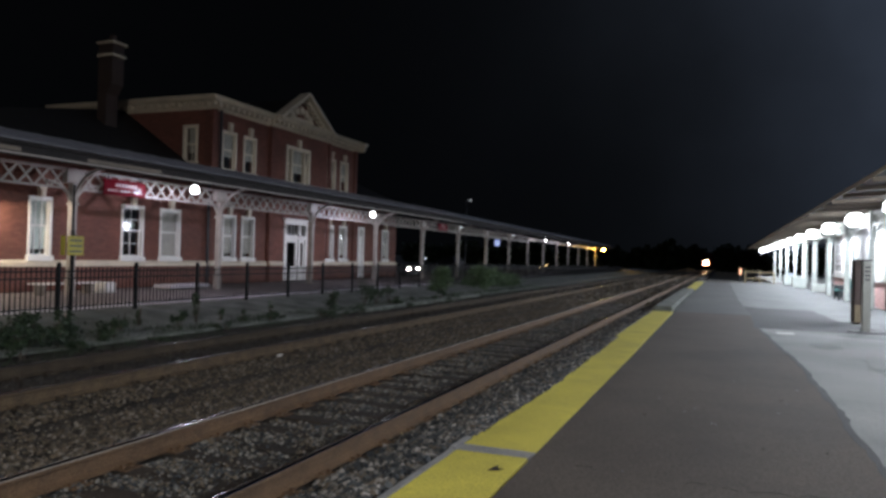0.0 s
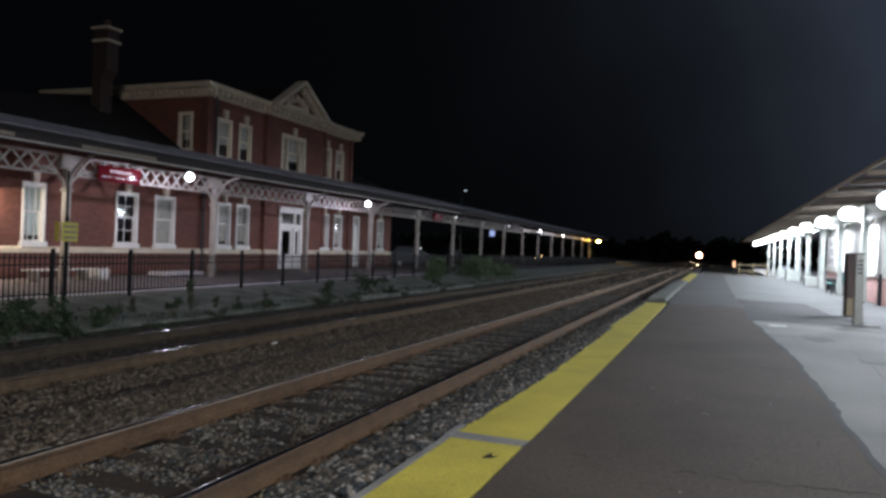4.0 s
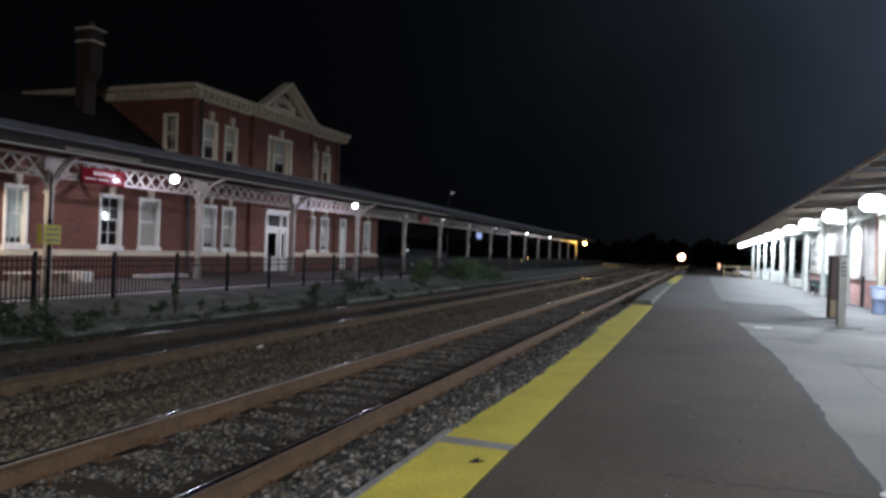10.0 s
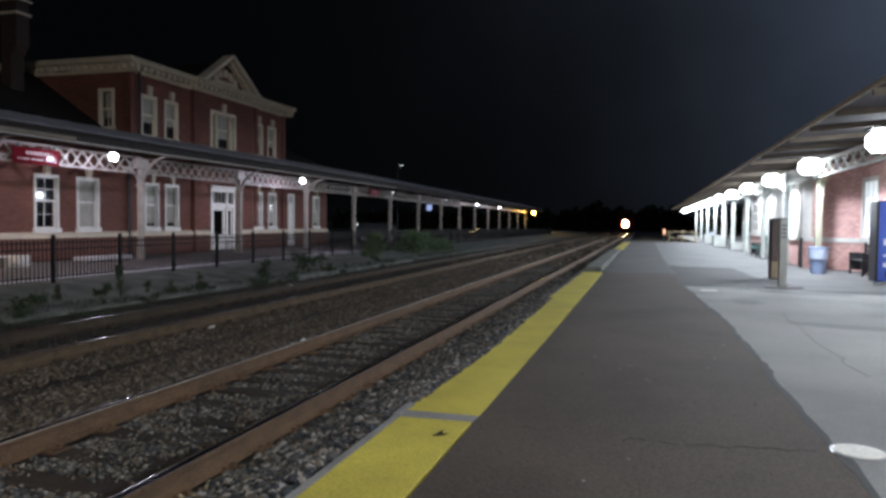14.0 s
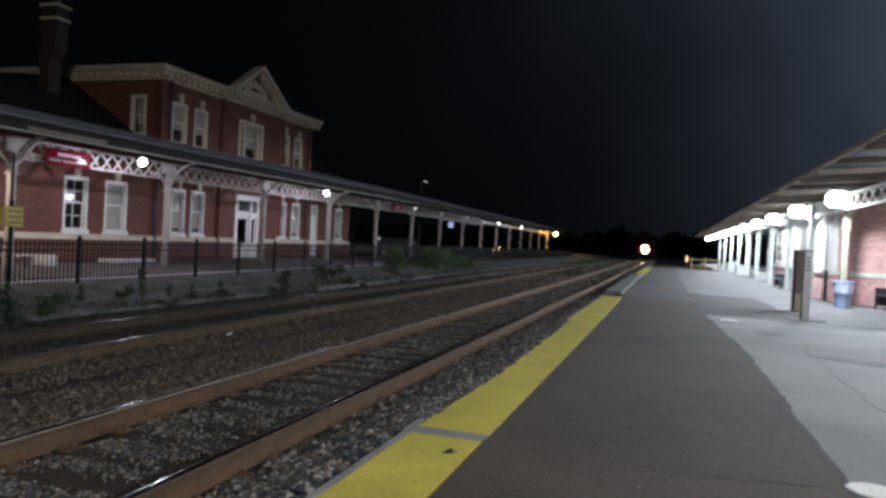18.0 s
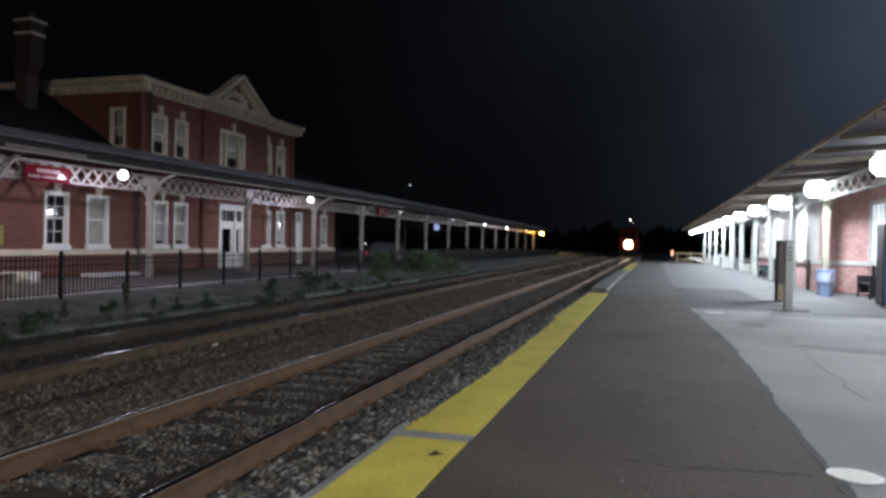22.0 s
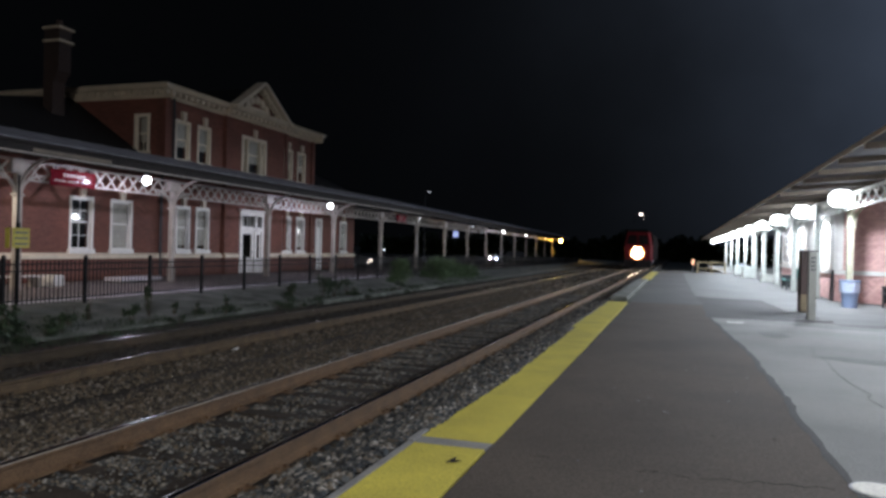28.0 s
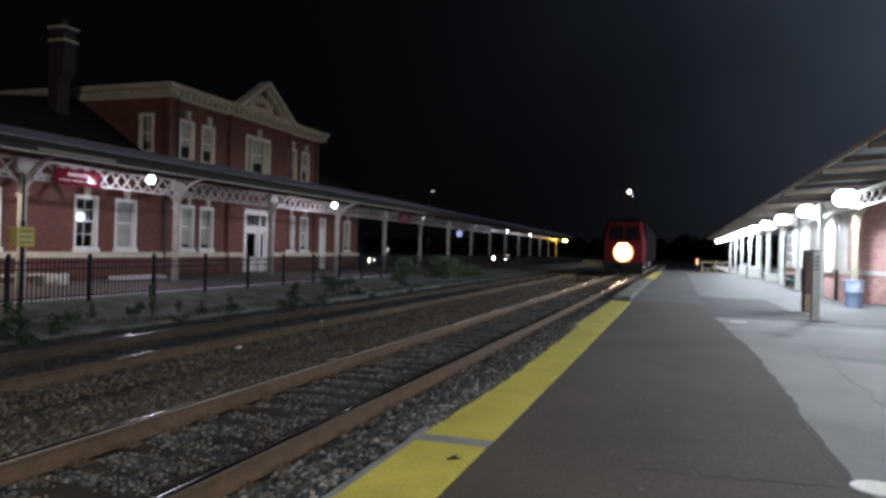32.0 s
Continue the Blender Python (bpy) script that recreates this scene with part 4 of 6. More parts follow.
# cornice with dentils, gable
def cornice_run(p0, p1, out, z, dent=0.36):
    """An eaves cornice from p0 to p1 (x, y), standing out along 'out'."""
    a, b, o = Vector((*p0, 0)), Vector((*p1, 0)), Vector((*out, 0))
    d = (b - a).normalized()
    prof = [(0, z - 0.50), (0.06, z - 0.50), (0.06, z - 0.42), (0.12, z - 0.42), (0.12, z - 0.22), (0.36, z - 0.18), (0.40, z - 0.11), (0.47, z), (0, z)]
    bm = bmesh.new()
    r0, r1 = [bm.verts.new(a + o * q + Vector((0, 0, h))) for q, h in prof], [bm.verts.new(b + o * q + Vector((0, 0, h))) for q, h in prof]
    for i in range(len(prof)):
        k = (i + 1) % len(prof)
        bm.faces.new((r0[i], r0[k], r1[k], r1[i]))
    bm.faces.new(r0[::-1])
    bm.faces.new(r1)
    run = part("cornice", bm, TRIM, house, "cream moulded cornice")
    n = int((b - a).length / dent)
    block = None
    for i in range(n):
        c = a + d * dent * (i + 0.5) + o * 0.12
        if block is None:
            block = finish("bracket", bm_box(0, 0.22, -0.075, 0.075, -0.16, 0.0, bev=0.01), TRIM)
        k = new("bracket", block)
        k.parent = run
        k.matrix_basis = pose(c.x, c.y, z - 0.225, 0, 0, math.degrees(math.atan2(o.y, o.x)))


ZC = 7.56
cornice_run((FX, 23.2), (FX, PAV[0]), (1, 0), ZC)
cornice_run((PX, PAV[0] - 0.1), (PX, PAV[1] + 0.1), (1, 0), ZC)
cornice_run((FX, PAV[1]), (FX, 35.33), (1, 0), ZC)
cornice_run((FX + 0.47, 23.2), (-28.05, 23.2), (0, -1), ZC)
cornice_run((FX + 0.52, 35.33), (-28.3, 35.33), (0, 1), ZC)
# gable over the middle bay
gy, gz, gb = 29.42, 8.99, ZC
part("gable_wall", prism(bmesh.new(), [(PAV[0] + 0.3, gb), (PAV[1] - 0.3, gb), (gy, gz - 0.25)], PX - 0.30, PX - 0.02, axis="x"), BRICK, house)
part("roof", prism(bmesh.new(), [(PAV[0] + 0.2, gb + 0.002), (PAV[1] - 0.2, gb + 0.002), (gy, gz - 0.20)], PX - 3.6, PX - 0.31, axis="x"), SLATE, house, "dark slate gable roof")
for s, yb in ((-1, PAV[0] + 0.04), (1, PAV[1] - 0.16)):
    a, b = Vector((PX + 0.24, yb, gb - 0.09)), Vector((PX + 0.24, gy, gz))
    rake = part("raking_cornice", beam(bmesh.new(), a, b, 0.50, 0.15), TRIM, house, "cream raking cornice")
    part("bed_moulding", beam(bmesh.new(), a + Vector((-0.10, -s * 0.10, -0.16)), b + Vector((-0.10, 0, -0.16)), 0.26, 0.07), TRIM, rake)
    d = b - a
    for i in range(1, 9):
        c = a + d * (i / 9.0)
        part("bracket", bm_box(PX + 0.02, PX + 0.26, c.y - 0.07, c.y + 0.07, c.z - 0.30, c.z - 0.13), TRIM, rake)
bm = bmesh.new()
for (a, b) in ((28.65, 7.92), (28.98, 8.12), (29.42, 8.22), (29.86, 8.12), (30.2, 7.92)):
    rod(bm, (PX - 0.03, a, b), (PX + 0.07, a, b), 0.22, 0.17, n=12)
box(bm, PX - 0.03, PX + 0.05, 28.4, 30.45, 7.70, 7.84)
part("ornament", bm, TRIM, house, "cream carved tympanum ornament")
# roofs
bm = bmesh.new()
z0 = ZC - 0.04
r = [(-18.85, 22.75, z0), (-18.85, 35.8, z0), (-28.5, 35.8, z0), (-28.5, 22.75, z0), (-23.7, 27.2, z0 + 0.9), (-23.7, 31.3, z0 + 0.9)]
v = [bm.verts.new(q) for q in r]
for q in ((0, 1, 5, 4), (1, 2, 5), (2, 3, 4, 5), (3, 0, 4), (0, 3, 2, 1)):
    bm.faces.new([v[i] for i in q])
part("roof", bm, SLATE, house, "low dark hipped roof")
part("roof", bm_box(-28.9, -18.9, 3.6, 23.19, 4.502, 4.58), SLATE, house, "low dark roof of the wing")
bm = bmesh.new()
v = [bm.verts.new(q) for q in ((-19.9, 10.0, 4.584), (-19.9, 23.19, 4.584), (-28.2, 23.19, 4.584), (-28.2, 10.0, 4.584), (-23.9, 22.9, 7.2), (-23.9, 23.19, 7.2))]
for q in ((0, 1, 5, 4), (2, 3, 4, 5), (3, 0, 4), (0, 3, 2, 1), (1, 2, 5)):
    bm.faces.new([v[i] for i in q])
part("roof", bm, SLATE, house, "dark hipped slate roof of the wing")
bm = prism(bmesh.new(), [(-18.9, 4.5), (-18.9, 4.42), (-28.6, 4.42), (-28.6, 4.5), (-23.9, 6.6)], 35.36, 41.1)
part("roof", bm, SLATE, house, "dark slate wing roof")
chim = part("chimney", bm_box(-22.57, -21.86, 20.54, 21.10, 7.62, 9.18), SHADED_BRICK, house, "tall brick chimney with stone bands")
part("lower_shaft", prism(bmesh.new(), [(-22.57, 4.9), (-22.12, 4.9), (-22.12, 7.25), (-21.86, 7.62), (-22.57, 7.62)], 20.54, 21.10), SHADED_BRICK, chim)
part("band", bm_box(-22.61, -21.79, 20.48, 21.16, 8.70, 8.79, bev=0.02), TRIM, chim)
part("cap", bm_box(-22.64, -21.76, 20.45, 21.20, 9.18, 9.27, bev=0.03), TRIM, chim)
part("cap_course", bm_box(-22.50, -21.92, 20.58, 21.06, 9.27, 9.36, bev=0.02), SHADED_BRICK, chim)
part("chimney_pot", rod(bmesh.new(), (-22.18, 20.84, 9.36), (-22.18, 20.84, 9.58), 0.14, 0.11, n=14), SHADED_BRICK, chim)


# ---- canopy along the station house ----
def sag(y):
    """The far canopy falls slightly with the line."""
    return -max(0.0, y - 40.0) * 0.0065


def truss(parent, x, ya, yb, z0, z1, material, n=9):
    """A lattice beam between two posts: chords and crossed bars."""
    t = part("lattice_truss", beam(beam(bmesh.new(), (x, ya, z0), (x, yb, z0), 0.09, 0.05), (x, ya, z1), (x, yb, z1), 0.10, 0.07), material, parent, "lattice truss")
    step = (yb - ya) / n
    for i in range(n):
        a, b = ya + i * step, ya + (i + 1) * step
        part("lattice_bar", beam(bmesh.new(), (x + 0.012, a, z0), (x + 0.012, b, z1), 0.022, 0.055), material, t)
        part("lattice_bar", beam(bmesh.new(), (x - 0.012, a, z1), (x - 0.012, b, z0), 0.022, 0.055), material, t)
    return t


def curve_bracket(bm, x, y, s, z0, z1, reach, thick):
    """A curved knee from the post at (x, y) up to the truss, along s * y."""
    pts = []
    for i in range(9):
        a = i / 8 * math.pi / 2
        pts.append((y + s * reach * (1 - math.cos(a)), z0 + (z1 - z0) * math.sin(a)))
    for (a, b), (c, d) in zip(pts, pts[1:]):
        beam(bm, (x, a, b), (x, c, d), thick, 0.07, up=(1, 0, 0))
    return bm


def canopy_post(parent, x, y, top, material, cap=True, foot=0.0):
    post = part("post", box(bmesh.new(), x - 0.09, x + 0.09, y - 0.09, y + 0.09, foot + 0.5, top, bev=0.02), material, parent, "square timber canopy post")
    part("post_base", box(bmesh.new(), x - 0.105, x + 0.105, y - 0.105, y + 0.105, foot - 0.003, foot + 0.5, bev=0.025), material, post)
    if cap:
        part("collar", box(bmesh.new(), x - 0.13, x + 0.13, y - 0.13, y + 0.13, top - 1.03, top - 0.96, bev=0.02), material, post)
        part("capital", box(bmesh.new(), x - 0.11, x + 0.11, y - 0.28, y + 0.28, top - 0.42, top - 0.02, bev=0.02), material, post)
        for s in (-1, 1):
            bm = curve_bracket(bmesh.new(), x, y + s * 0.08, s, top - 0.98, top - 0.42, 0.75, 0.07)
            part("bracket", bm, material, post, "curved knee bracket")
        bm = bmesh.new()
        for i in range(8):
            a, b = i / 8 * math.pi / 2, (i + 1) / 8 * math.pi / 2
            beam(bm, (x + 0.08 + 1.2 * (1 - math.cos(a)), y, top - 0.95 + 0.95 * math.sin(a)), (x + 0.08 + 1.2 * (1 - math.cos(b)), y, top - 0.95 + 0.95 * math.sin(b)), 0.07, 0.07, up=(0, 1, 0))
        part("bracket", bm, material, post, "curved knee bracket")
    return post


canopy = thing("platform_canopy", "long grey platform canopy on lattice trusses and pale timber posts", "canopy", kind="structure")
EAVE_X = -14.8
RIDGE_X, RIDGE_Z = -16.9, 4.33
for y0, y1 in ((-1.0, 41.0), (41.02, 104.0)):
    for name, prof, material, label in (
            ("roof", [(EAVE_X + 0.02, 3.74), (EAVE_X + 0.02, 3.78), (RIDGE_X, RIDGE_Z), (-19.28, 4.10), (-19.28, 4.02), (RIDGE_X, RIDGE_Z - 0.09)], ROOF_METAL, "grey seamed metal canopy roof"),
            ("fascia", [(EAVE_X - 0.02, 3.40), (EAVE_X + 0.03, 3.40), (EAVE_X + 0.03, 3.735), (EAVE_X - 0.02, 3.735)], DARK_WOOD, "dark timber fascia"),
            ("gutter", [(EAVE_X + 0.035, 3.66), (EAVE_X + 0.10, 3.66), (EAVE_X + 0.13, 3.72), (EAVE_X + 0.12, 3.75), (EAVE_X + 0.035, 3.75)], DARK_WOOD, "dark gutter")):
        bm = prism(bmesh.new(), prof, y0, y1)
        for v in bm.verts:
            v.co.z += sag(v.co.y)
        part(name, bm, material, canopy, label)
# seams of the roof sheets and pale cover boards at the eave
for i in range(40):
    y = 0.2 + i * 1.02
    part("roof_seam", beam(bmesh.new(), (EAVE_X + 0.02, y, 3.785), (RIDGE_X, y, RIDGE_Z + 0.005), 0.03, 0.03), ROOF_METAL, canopy)
part("drip_edge", bm_box(EAVE_X + 0.034, EAVE_X + 0.05, -1.0, 41.0, 3.43, 3.47), POST_PAINT, canopy, "thin pale drip edge")
for y0, y1, b0 in ((7.0, 11.4, 3.44), (13.2, 15.7, 3.43)):
    part("cover_board", bm_box(EAVE_X + 0.034, EAVE_X + 0.055, y0, y1, b0 + 0.06 + sag(y0), b0 + 0.155 + sag(y0), bev=0.006), RAFTER, canopy, "pale cover board")
for i in range(34):
    y = 0.9 + i * 3.08
    part("rafter", beam(bmesh.new(), (EAVE_X - 0.03, y, 3.64 + sag(y)), (RIDGE_X, y, RIDGE_Z - 0.17 + sag(y)), 0.08, 0.12), DARK_WOOD, canopy)
posts = [POST_Y0 + i * POST_STEP for i in range(16)]
for i, y in enumerate(posts):
    canopy_post(canopy, POST_X, y, 3.55 + sag(y), POST_PAINT, cap=i < 9)
for ya, yb in zip(posts, posts[1:]):
    z = sag(ya)
    if ya < 60:
        truss(canopy, POST_X, ya + 0.28, yb - 0.28, 2.98 + z, 3.50 + z, POST_PAINT, n=12)
    else:
        part("lattice_truss", beam(bmesh.new(), (POST_X, ya, 3.3 + z), (POST_X, yb, 3.3 + z), 0.09, 0.3), POST_PAINT, canopy, "far canopy beam")


def canopy_lamp(y, x, z, strong, group, label, k=1.0):
    lampthing = thing("canopy_lamp", label, "lamp", group, at=(x, y, z))
    part("housing", rod(bmesh.new(), (0, 0, 0.13 * k), (0, 0, 0.22 * k), 0.12 * k, 0.05 * k, n=20), STEEL, lampthing, "metal lamp housing")
    # Unseen disc, added to block the lamplight that would go upward.
    part("reflector", rod(bmesh.new(), (0, 0, -0.014), (0, 0, 0.03 * k), 0.12 * k, 0.08 * k, n=20), WINDOW_WHITE, lampthing, "unseen white disc blocking upward light")
    part("stem", rod(bmesh.new(), (0, 0, 0.2 * k), (0, 0, 0.42), 0.025), STEEL_DARK, lampthing)
    bm = bmesh.new()
    bmesh.ops.create_uvsphere(bm, u_segments=18, v_segments=12, radius=0.125 * k)
    bulb = smooth(part("bulb", bm, LAMP_GLOW if strong else LAMP_DIM, lampthing, "glowing white globe"))
    bulb.visible_shadow = False
    return lampthing


for y, w in LEFT_LAMPS:
    canopy_lamp(y, -15.5, 3.26, True, "canopy lamps", "bright white globe lamp hung under the canopy edge")
canopy_lamp(5.7, -15.5, 3.26, True, "canopy lamps", "bright white globe lamp hung under the canopy edge")
wl = thing("wall_lamp", "warm white lamp on the brick wall under the canopy", "lamp", at=(-18.75, 13.3, 2.5))
part("bracket", beam(bmesh.new(), (-0.55, 0, 0.12), (0, 0, 0.12), 0.04, 0.04), STEEL_DARK, wl)
part("hood", rod(bmesh.new(), (0, 0, 0.015), (0, 0, 0.16), 0.28, 0.06, n=18), STEEL_DARK, wl)
part("bulb", rod(bmesh.new(), (0, 0, -0.08), (0, 0, 0.012), 0.06, 0.09, n=14), LAMP_GLOW, wl, "glowing white globe").visible_shadow = False
for y, w in LEFT_DIM:
    canopy_lamp(y, -15.5, 3.26 + sag(y), w > 50, "canopy lamps", "small white lamp under the far canopy", 0.62 if w > 50 else 0.38)
mast = thing("mast_lamp", "tall steel lamp mast standing on the near platform", "street lamp", at=(2.0, -9.9, 0))
part("mast", rod(bmesh.new(), (0, 0, -0.002), (0, 0, 8.5), 0.09, 0.06), STEEL_DARK, mast)
part("arm", rod(bmesh.new(), (0, 0, 8.45), (0, 0.4, 8.5), 0.03), STEEL_DARK, mast)
part("head", bm_box(-0.2, 0.2, 0.15, 0.65, 8.48, 8.56, bev=0.02), STEEL_DARK, mast)
part("lens", bm_box(-0.16, 0.16, 0.2, 0.6, 8.455, 8.478), LAMP_GLOW, mast, "glowing warm lens").visible_shadow = False
end_lamp = thing("sodium_lamp", "orange sodium lamp on the last canopy post", "lamp", at=(-15.6, 101.0, 2.9))
part("arm", rod(bmesh.new(), (-1.2, 0, 0.1), (0, 0, 0.12), 0.04), STEEL, end_lamp)
part("bulb", rod(rod(bmesh.new(), (0, 0, -0.14), (0, 0, 0.06), 0.19, 0.17, n=16), (0, 0, -0.23), (0, 0, -0.14), 0.10, 0.19, n=16), SODIUM_GLOW, end_lamp, "glowing orange lens").visible_shadow = False
part("post", bm_box(-1.35, -1.15, -0.1, 0.1, -2.9, 0.6), POST_PAINT, end_lamp)


# signs on the canopy
def bars(bm, x, rows, y0, y1, z0, dz, h):
    for i, (a, b) in enumerate(rows):
        box(bm, x, x + 0.006, y0 + (y1 - y0) * a, y0 + (y1 - y0) * b, z0 - i * dz, z0 - i * dz + h)
    return bm


for y0, y1, z in ((15.5, 17.1, 2.92), (41.4, 43.0, 2.98)):
    sign = thing("station_sign", "red hanging sign with two rows of white lettering", "sign", "red signs", at=(POST_X + 0.1, 0, z))
    part("board", bm_box(0, 0.04, y0, y1, 0.0, 0.46, bev=0.008), SIGN_RED, sign, "red enamelled board")
    part("lettering", bars(bmesh.new(), 0.041, [(0.26 + k * 0.075, 0.315 + k * 0.075) for k in range(7)], y0, y1, 0.26, 0.0, 0.10), SIGN_FADED, sign, "white lettering too small to read")
    part("lettering", bars(bmesh.new(), 0.041, [(0.08 + k * 0.042, 0.108 + k * 0.042) for k in range(20) if k not in (6, 13)], y0, y1, 0.11, 0.0, 0.055), SIGN_FADED, sign, "white lettering too small to read")
    for y in (y0 + 0.2, y1 - 0.2):
        part("hanger", bm_box(-0.03, 0.0, y - 0.02, y + 0.02, 0.02, 0.55), STEEL_DARK, sign)
screen = thing("hanging_display", "small bluish lit display hung under the canopy", "display", at=(POST_X, 53.6, 2.2))
part("case", bm_box(0.04, 0.48, -0.066, 0.03, 0.08, 0.66, bev=0.01), STEEL_DARK, screen)
part("screen", bm_box(0.06, 0.46, -0.075, -0.066, 0.10, 0.56), SCREEN_GLOW, screen, "glowing pale blue screen")
part("hanger", bm_box(-0.02, 0.02, -0.02, 0.02, 0.66, 0.85), STEEL_DARK, screen)
wsign = thing("warning_sign", "small yellow warning sign on a thin post behind the fence", "sign", at=(-13.3, 11.62, 0))
part("post", rod(bmesh.new(), (-0.05, 0, -0.002), (-0.05, 0, 1.75), 0.045), FENCE_BLACK, wsign, "dark post")
part("conduit", rod(bmesh.new(), (-0.05, 0, 1.75), (-0.05, 0, 2.75), 0.022), FENCE_BLACK, wsign, "thin dark upright")
part("board", bm_box(0.03, 0.045, -0.21, 0.21, 1.2, 1.62, bev=0.003), SIGN_YELLOW, wsign, "yellow board")
part("lettering", bars(bmesh.new(), 0.047, [(0.1, 0.9)] * 3, -0.2, 0.2, 1.5, 0.12, 0.05), SIGN_GREY, wsign, "dark lettering too small to read")
part("board", bm_box(-0.14, -0.02, -0.23, -0.215, 1.2, 1.62, bev=0.003), SIGN_YELLOW, wsign, "yellow board")
# low benches and boxes on the paving
# Pale slab put in for a bright lamplit patch on the paving.
slab = thing("step_slab", "low pale slab standing in for a bright patch of paving", "step", at=(-17.6, 19.9, 0))
part("tread", bm_box(-0.35, 0.35, -1.0, 1.0, 0.05, 0.17, bev=0.015), PALE_EDGE, slab)
part("base", bm_box(-0.30, 0.30, -0.95, 0.95, -0.006, 0.05), OLD_CONCRETE, slab)
bench = thing("bench", "low white slatted bench under the canopy", "bench", at=(-17.5, 15.0, 0))
for i in range(4):
    part("slat", bm_box(-0.22 + i * 0.115, -0.12 + i * 0.115, -1.0, 1.0, 0.30, 0.34, bev=0.008), WINDOW_WHITE, bench)
for s in (-0.8, 0.8):
    part("leg", bm_box(-0.18, 0.2, s - 0.03, s + 0.03, -0.006, 0.30), POST_PAINT, bench)
planter = thing("planter", "white square planter box on the paving", "planter", at=(-17.5, 16.45, 0))
part("tub", bm_box(-0.22, 0.22, -0.22, 0.22, -0.006, 0.34, bev=0.03), WINDOW_WHITE, planter)
part("soil", bm_box(-0.18, 0.18, -0.18, 0.18, 0.30, 0.345), SOIL, planter)

# ---- black fence ----
def fence_panel(y):
    p = thing("fence_panel", "black metal picket fence panel with a square post", "fence", "picket fence", at=(-12.6, y, 0))
    part("post", box(bmesh.new(), -0.035, 0.035, -0.035, 0.035, -0.03, 1.03, bev=0.006), FENCE_BLACK, p)
    part("post_cap", rod(bmesh.new(), (0, 0, 1.03), (0, 0, 1.07), 0.05, 0.012, n=8), FENCE_BLACK, p)
    for z in (0.12, 0.72, 0.86):
        part("rail", bm_box(-0.016, 0.016, 0.035, 2.025, z, z + 0.032), FENCE_BLACK, p)
    n = 18
    bm = bm_box(-0.009, 0.009, -0.009, 0.009, 0.05, 0.93)
    rod(bm, (0, 0, 0.93), (0, 0, 0.99), 0.013, 0.002, n=5)
    first = None
    for i in range(n):
        q = 0.035 + 1.99 * (i + 0.7) / n
        if first is None:
            first = part("picket", bm, FENCE_BLACK, p)
            first.location = (0, q, 0)
        else:
            same("picket", first, p, pose(0, q, 0))
    return p


pan = fence_panel(2.42)
for i in range(1, 12):
    copy_thing(pan, pose(-12.6, 2.42 + i * 2.06, 0))
for i in range(12, 46):
    copy_thing(pan, pose(-12.6, 2.42 + i * 2.06, sag(2.42 + i * 2.06)))


# ---- near-platform building and canopy ----
shed = thing("platform_building", "red brick platform building paled for lamp glare, with a white band and canted bay", "building")
WX = 5.1
BAY = ((6.45, 25.5), (5.1, 26.9))
part("wall", wall_grid(bmesh.new(), "x", WX + 0.3, 0.3, BAY[1][1], 39.9, 0, 0.97, [(33.2, 34.4, 0.03, 0.98)]), BRICK_PINK, shed)
# Upper wall coloured white where the lamps wash it out.
part("panelling", wall_grid(bmesh.new(), "x", WX + 0.3, 0.3, BAY[1][1], 39.9, 0.975, 3.6, [(29.4, 30.6, 1.15, 2.75), (33.2, 34.4, 0.97, 2.5), (37.3, 39.5, 1.15, 2.9)]), WINDOW_WHITE, shed, "wall coloured white for the lamplight on it")
part("wall", plate(bmesh.new(), [BAY[0], BAY[1], (BAY[1][0] + 0.3, BAY[1][1] + 0.05), (BAY[0][0] + 0.1, BAY[0][1] + 0.3)], 0, 3.6), BRICK_PINK, shed, "canted bay wall")
part("wall", wall_grid(bmesh.new(), "x", 6.75, 0.3, 6.0, 25.49, 0, 3.6, [(23.8, 25.25, 1.05, 2.8), (13.0, 14.6, 1.0, 2.8)]), BRICK_PINK, shed)
part("wall", bm_box(WX + 0.3, 12, 39.6, 39.9, 0, 3.6), BRICK_PINK, shed)
part("wall", bm_box(6.76, 12, 6.0, 6.3, 0, 3.6), BRICK_PINK, shed)
part("wall", bm_box(12.0, 12.3, 6.0, 39.9, 0, 3.6), BRICK_PINK, shed)
# white band round the wall, window frames
dv = Vector((BAY[1][0] - BAY[0][0], BAY[1][1] - BAY[0][1], 0)).normalized()
nv = Vector((-dv.y, dv.x, 0))
nv = nv if nv.y < 0 else -nv
a3, b3 = Vector((*BAY[0], 0)) + nv * 0.03, Vector((*BAY[1], 0)) + nv * 0.03
part("band", beam(bmesh.new(), a3 + Vector((0, 0, 0.97)), b3 + Vector((0, 0, 0.97)), 0.09, 0.15), WINDOW_WHITE, shed, "white stone band")
part("band", bm_box(WX - 0.06, WX + 0.0, BAY[1][1] + 0.02, 33.0, 0.9, 1.04), WINDOW_WHITE, shed, "white stone band")
part("band", bm_box(WX - 0.06, WX + 0.0, 34.6, 39.9, 0.9, 1.04), WINDOW_WHITE, shed, "white stone band")
part("band", bm_box(6.39, 6.45, 6.0, 25.45, 0.9, 1.04), WINDOW_WHITE, shed, "white stone band")
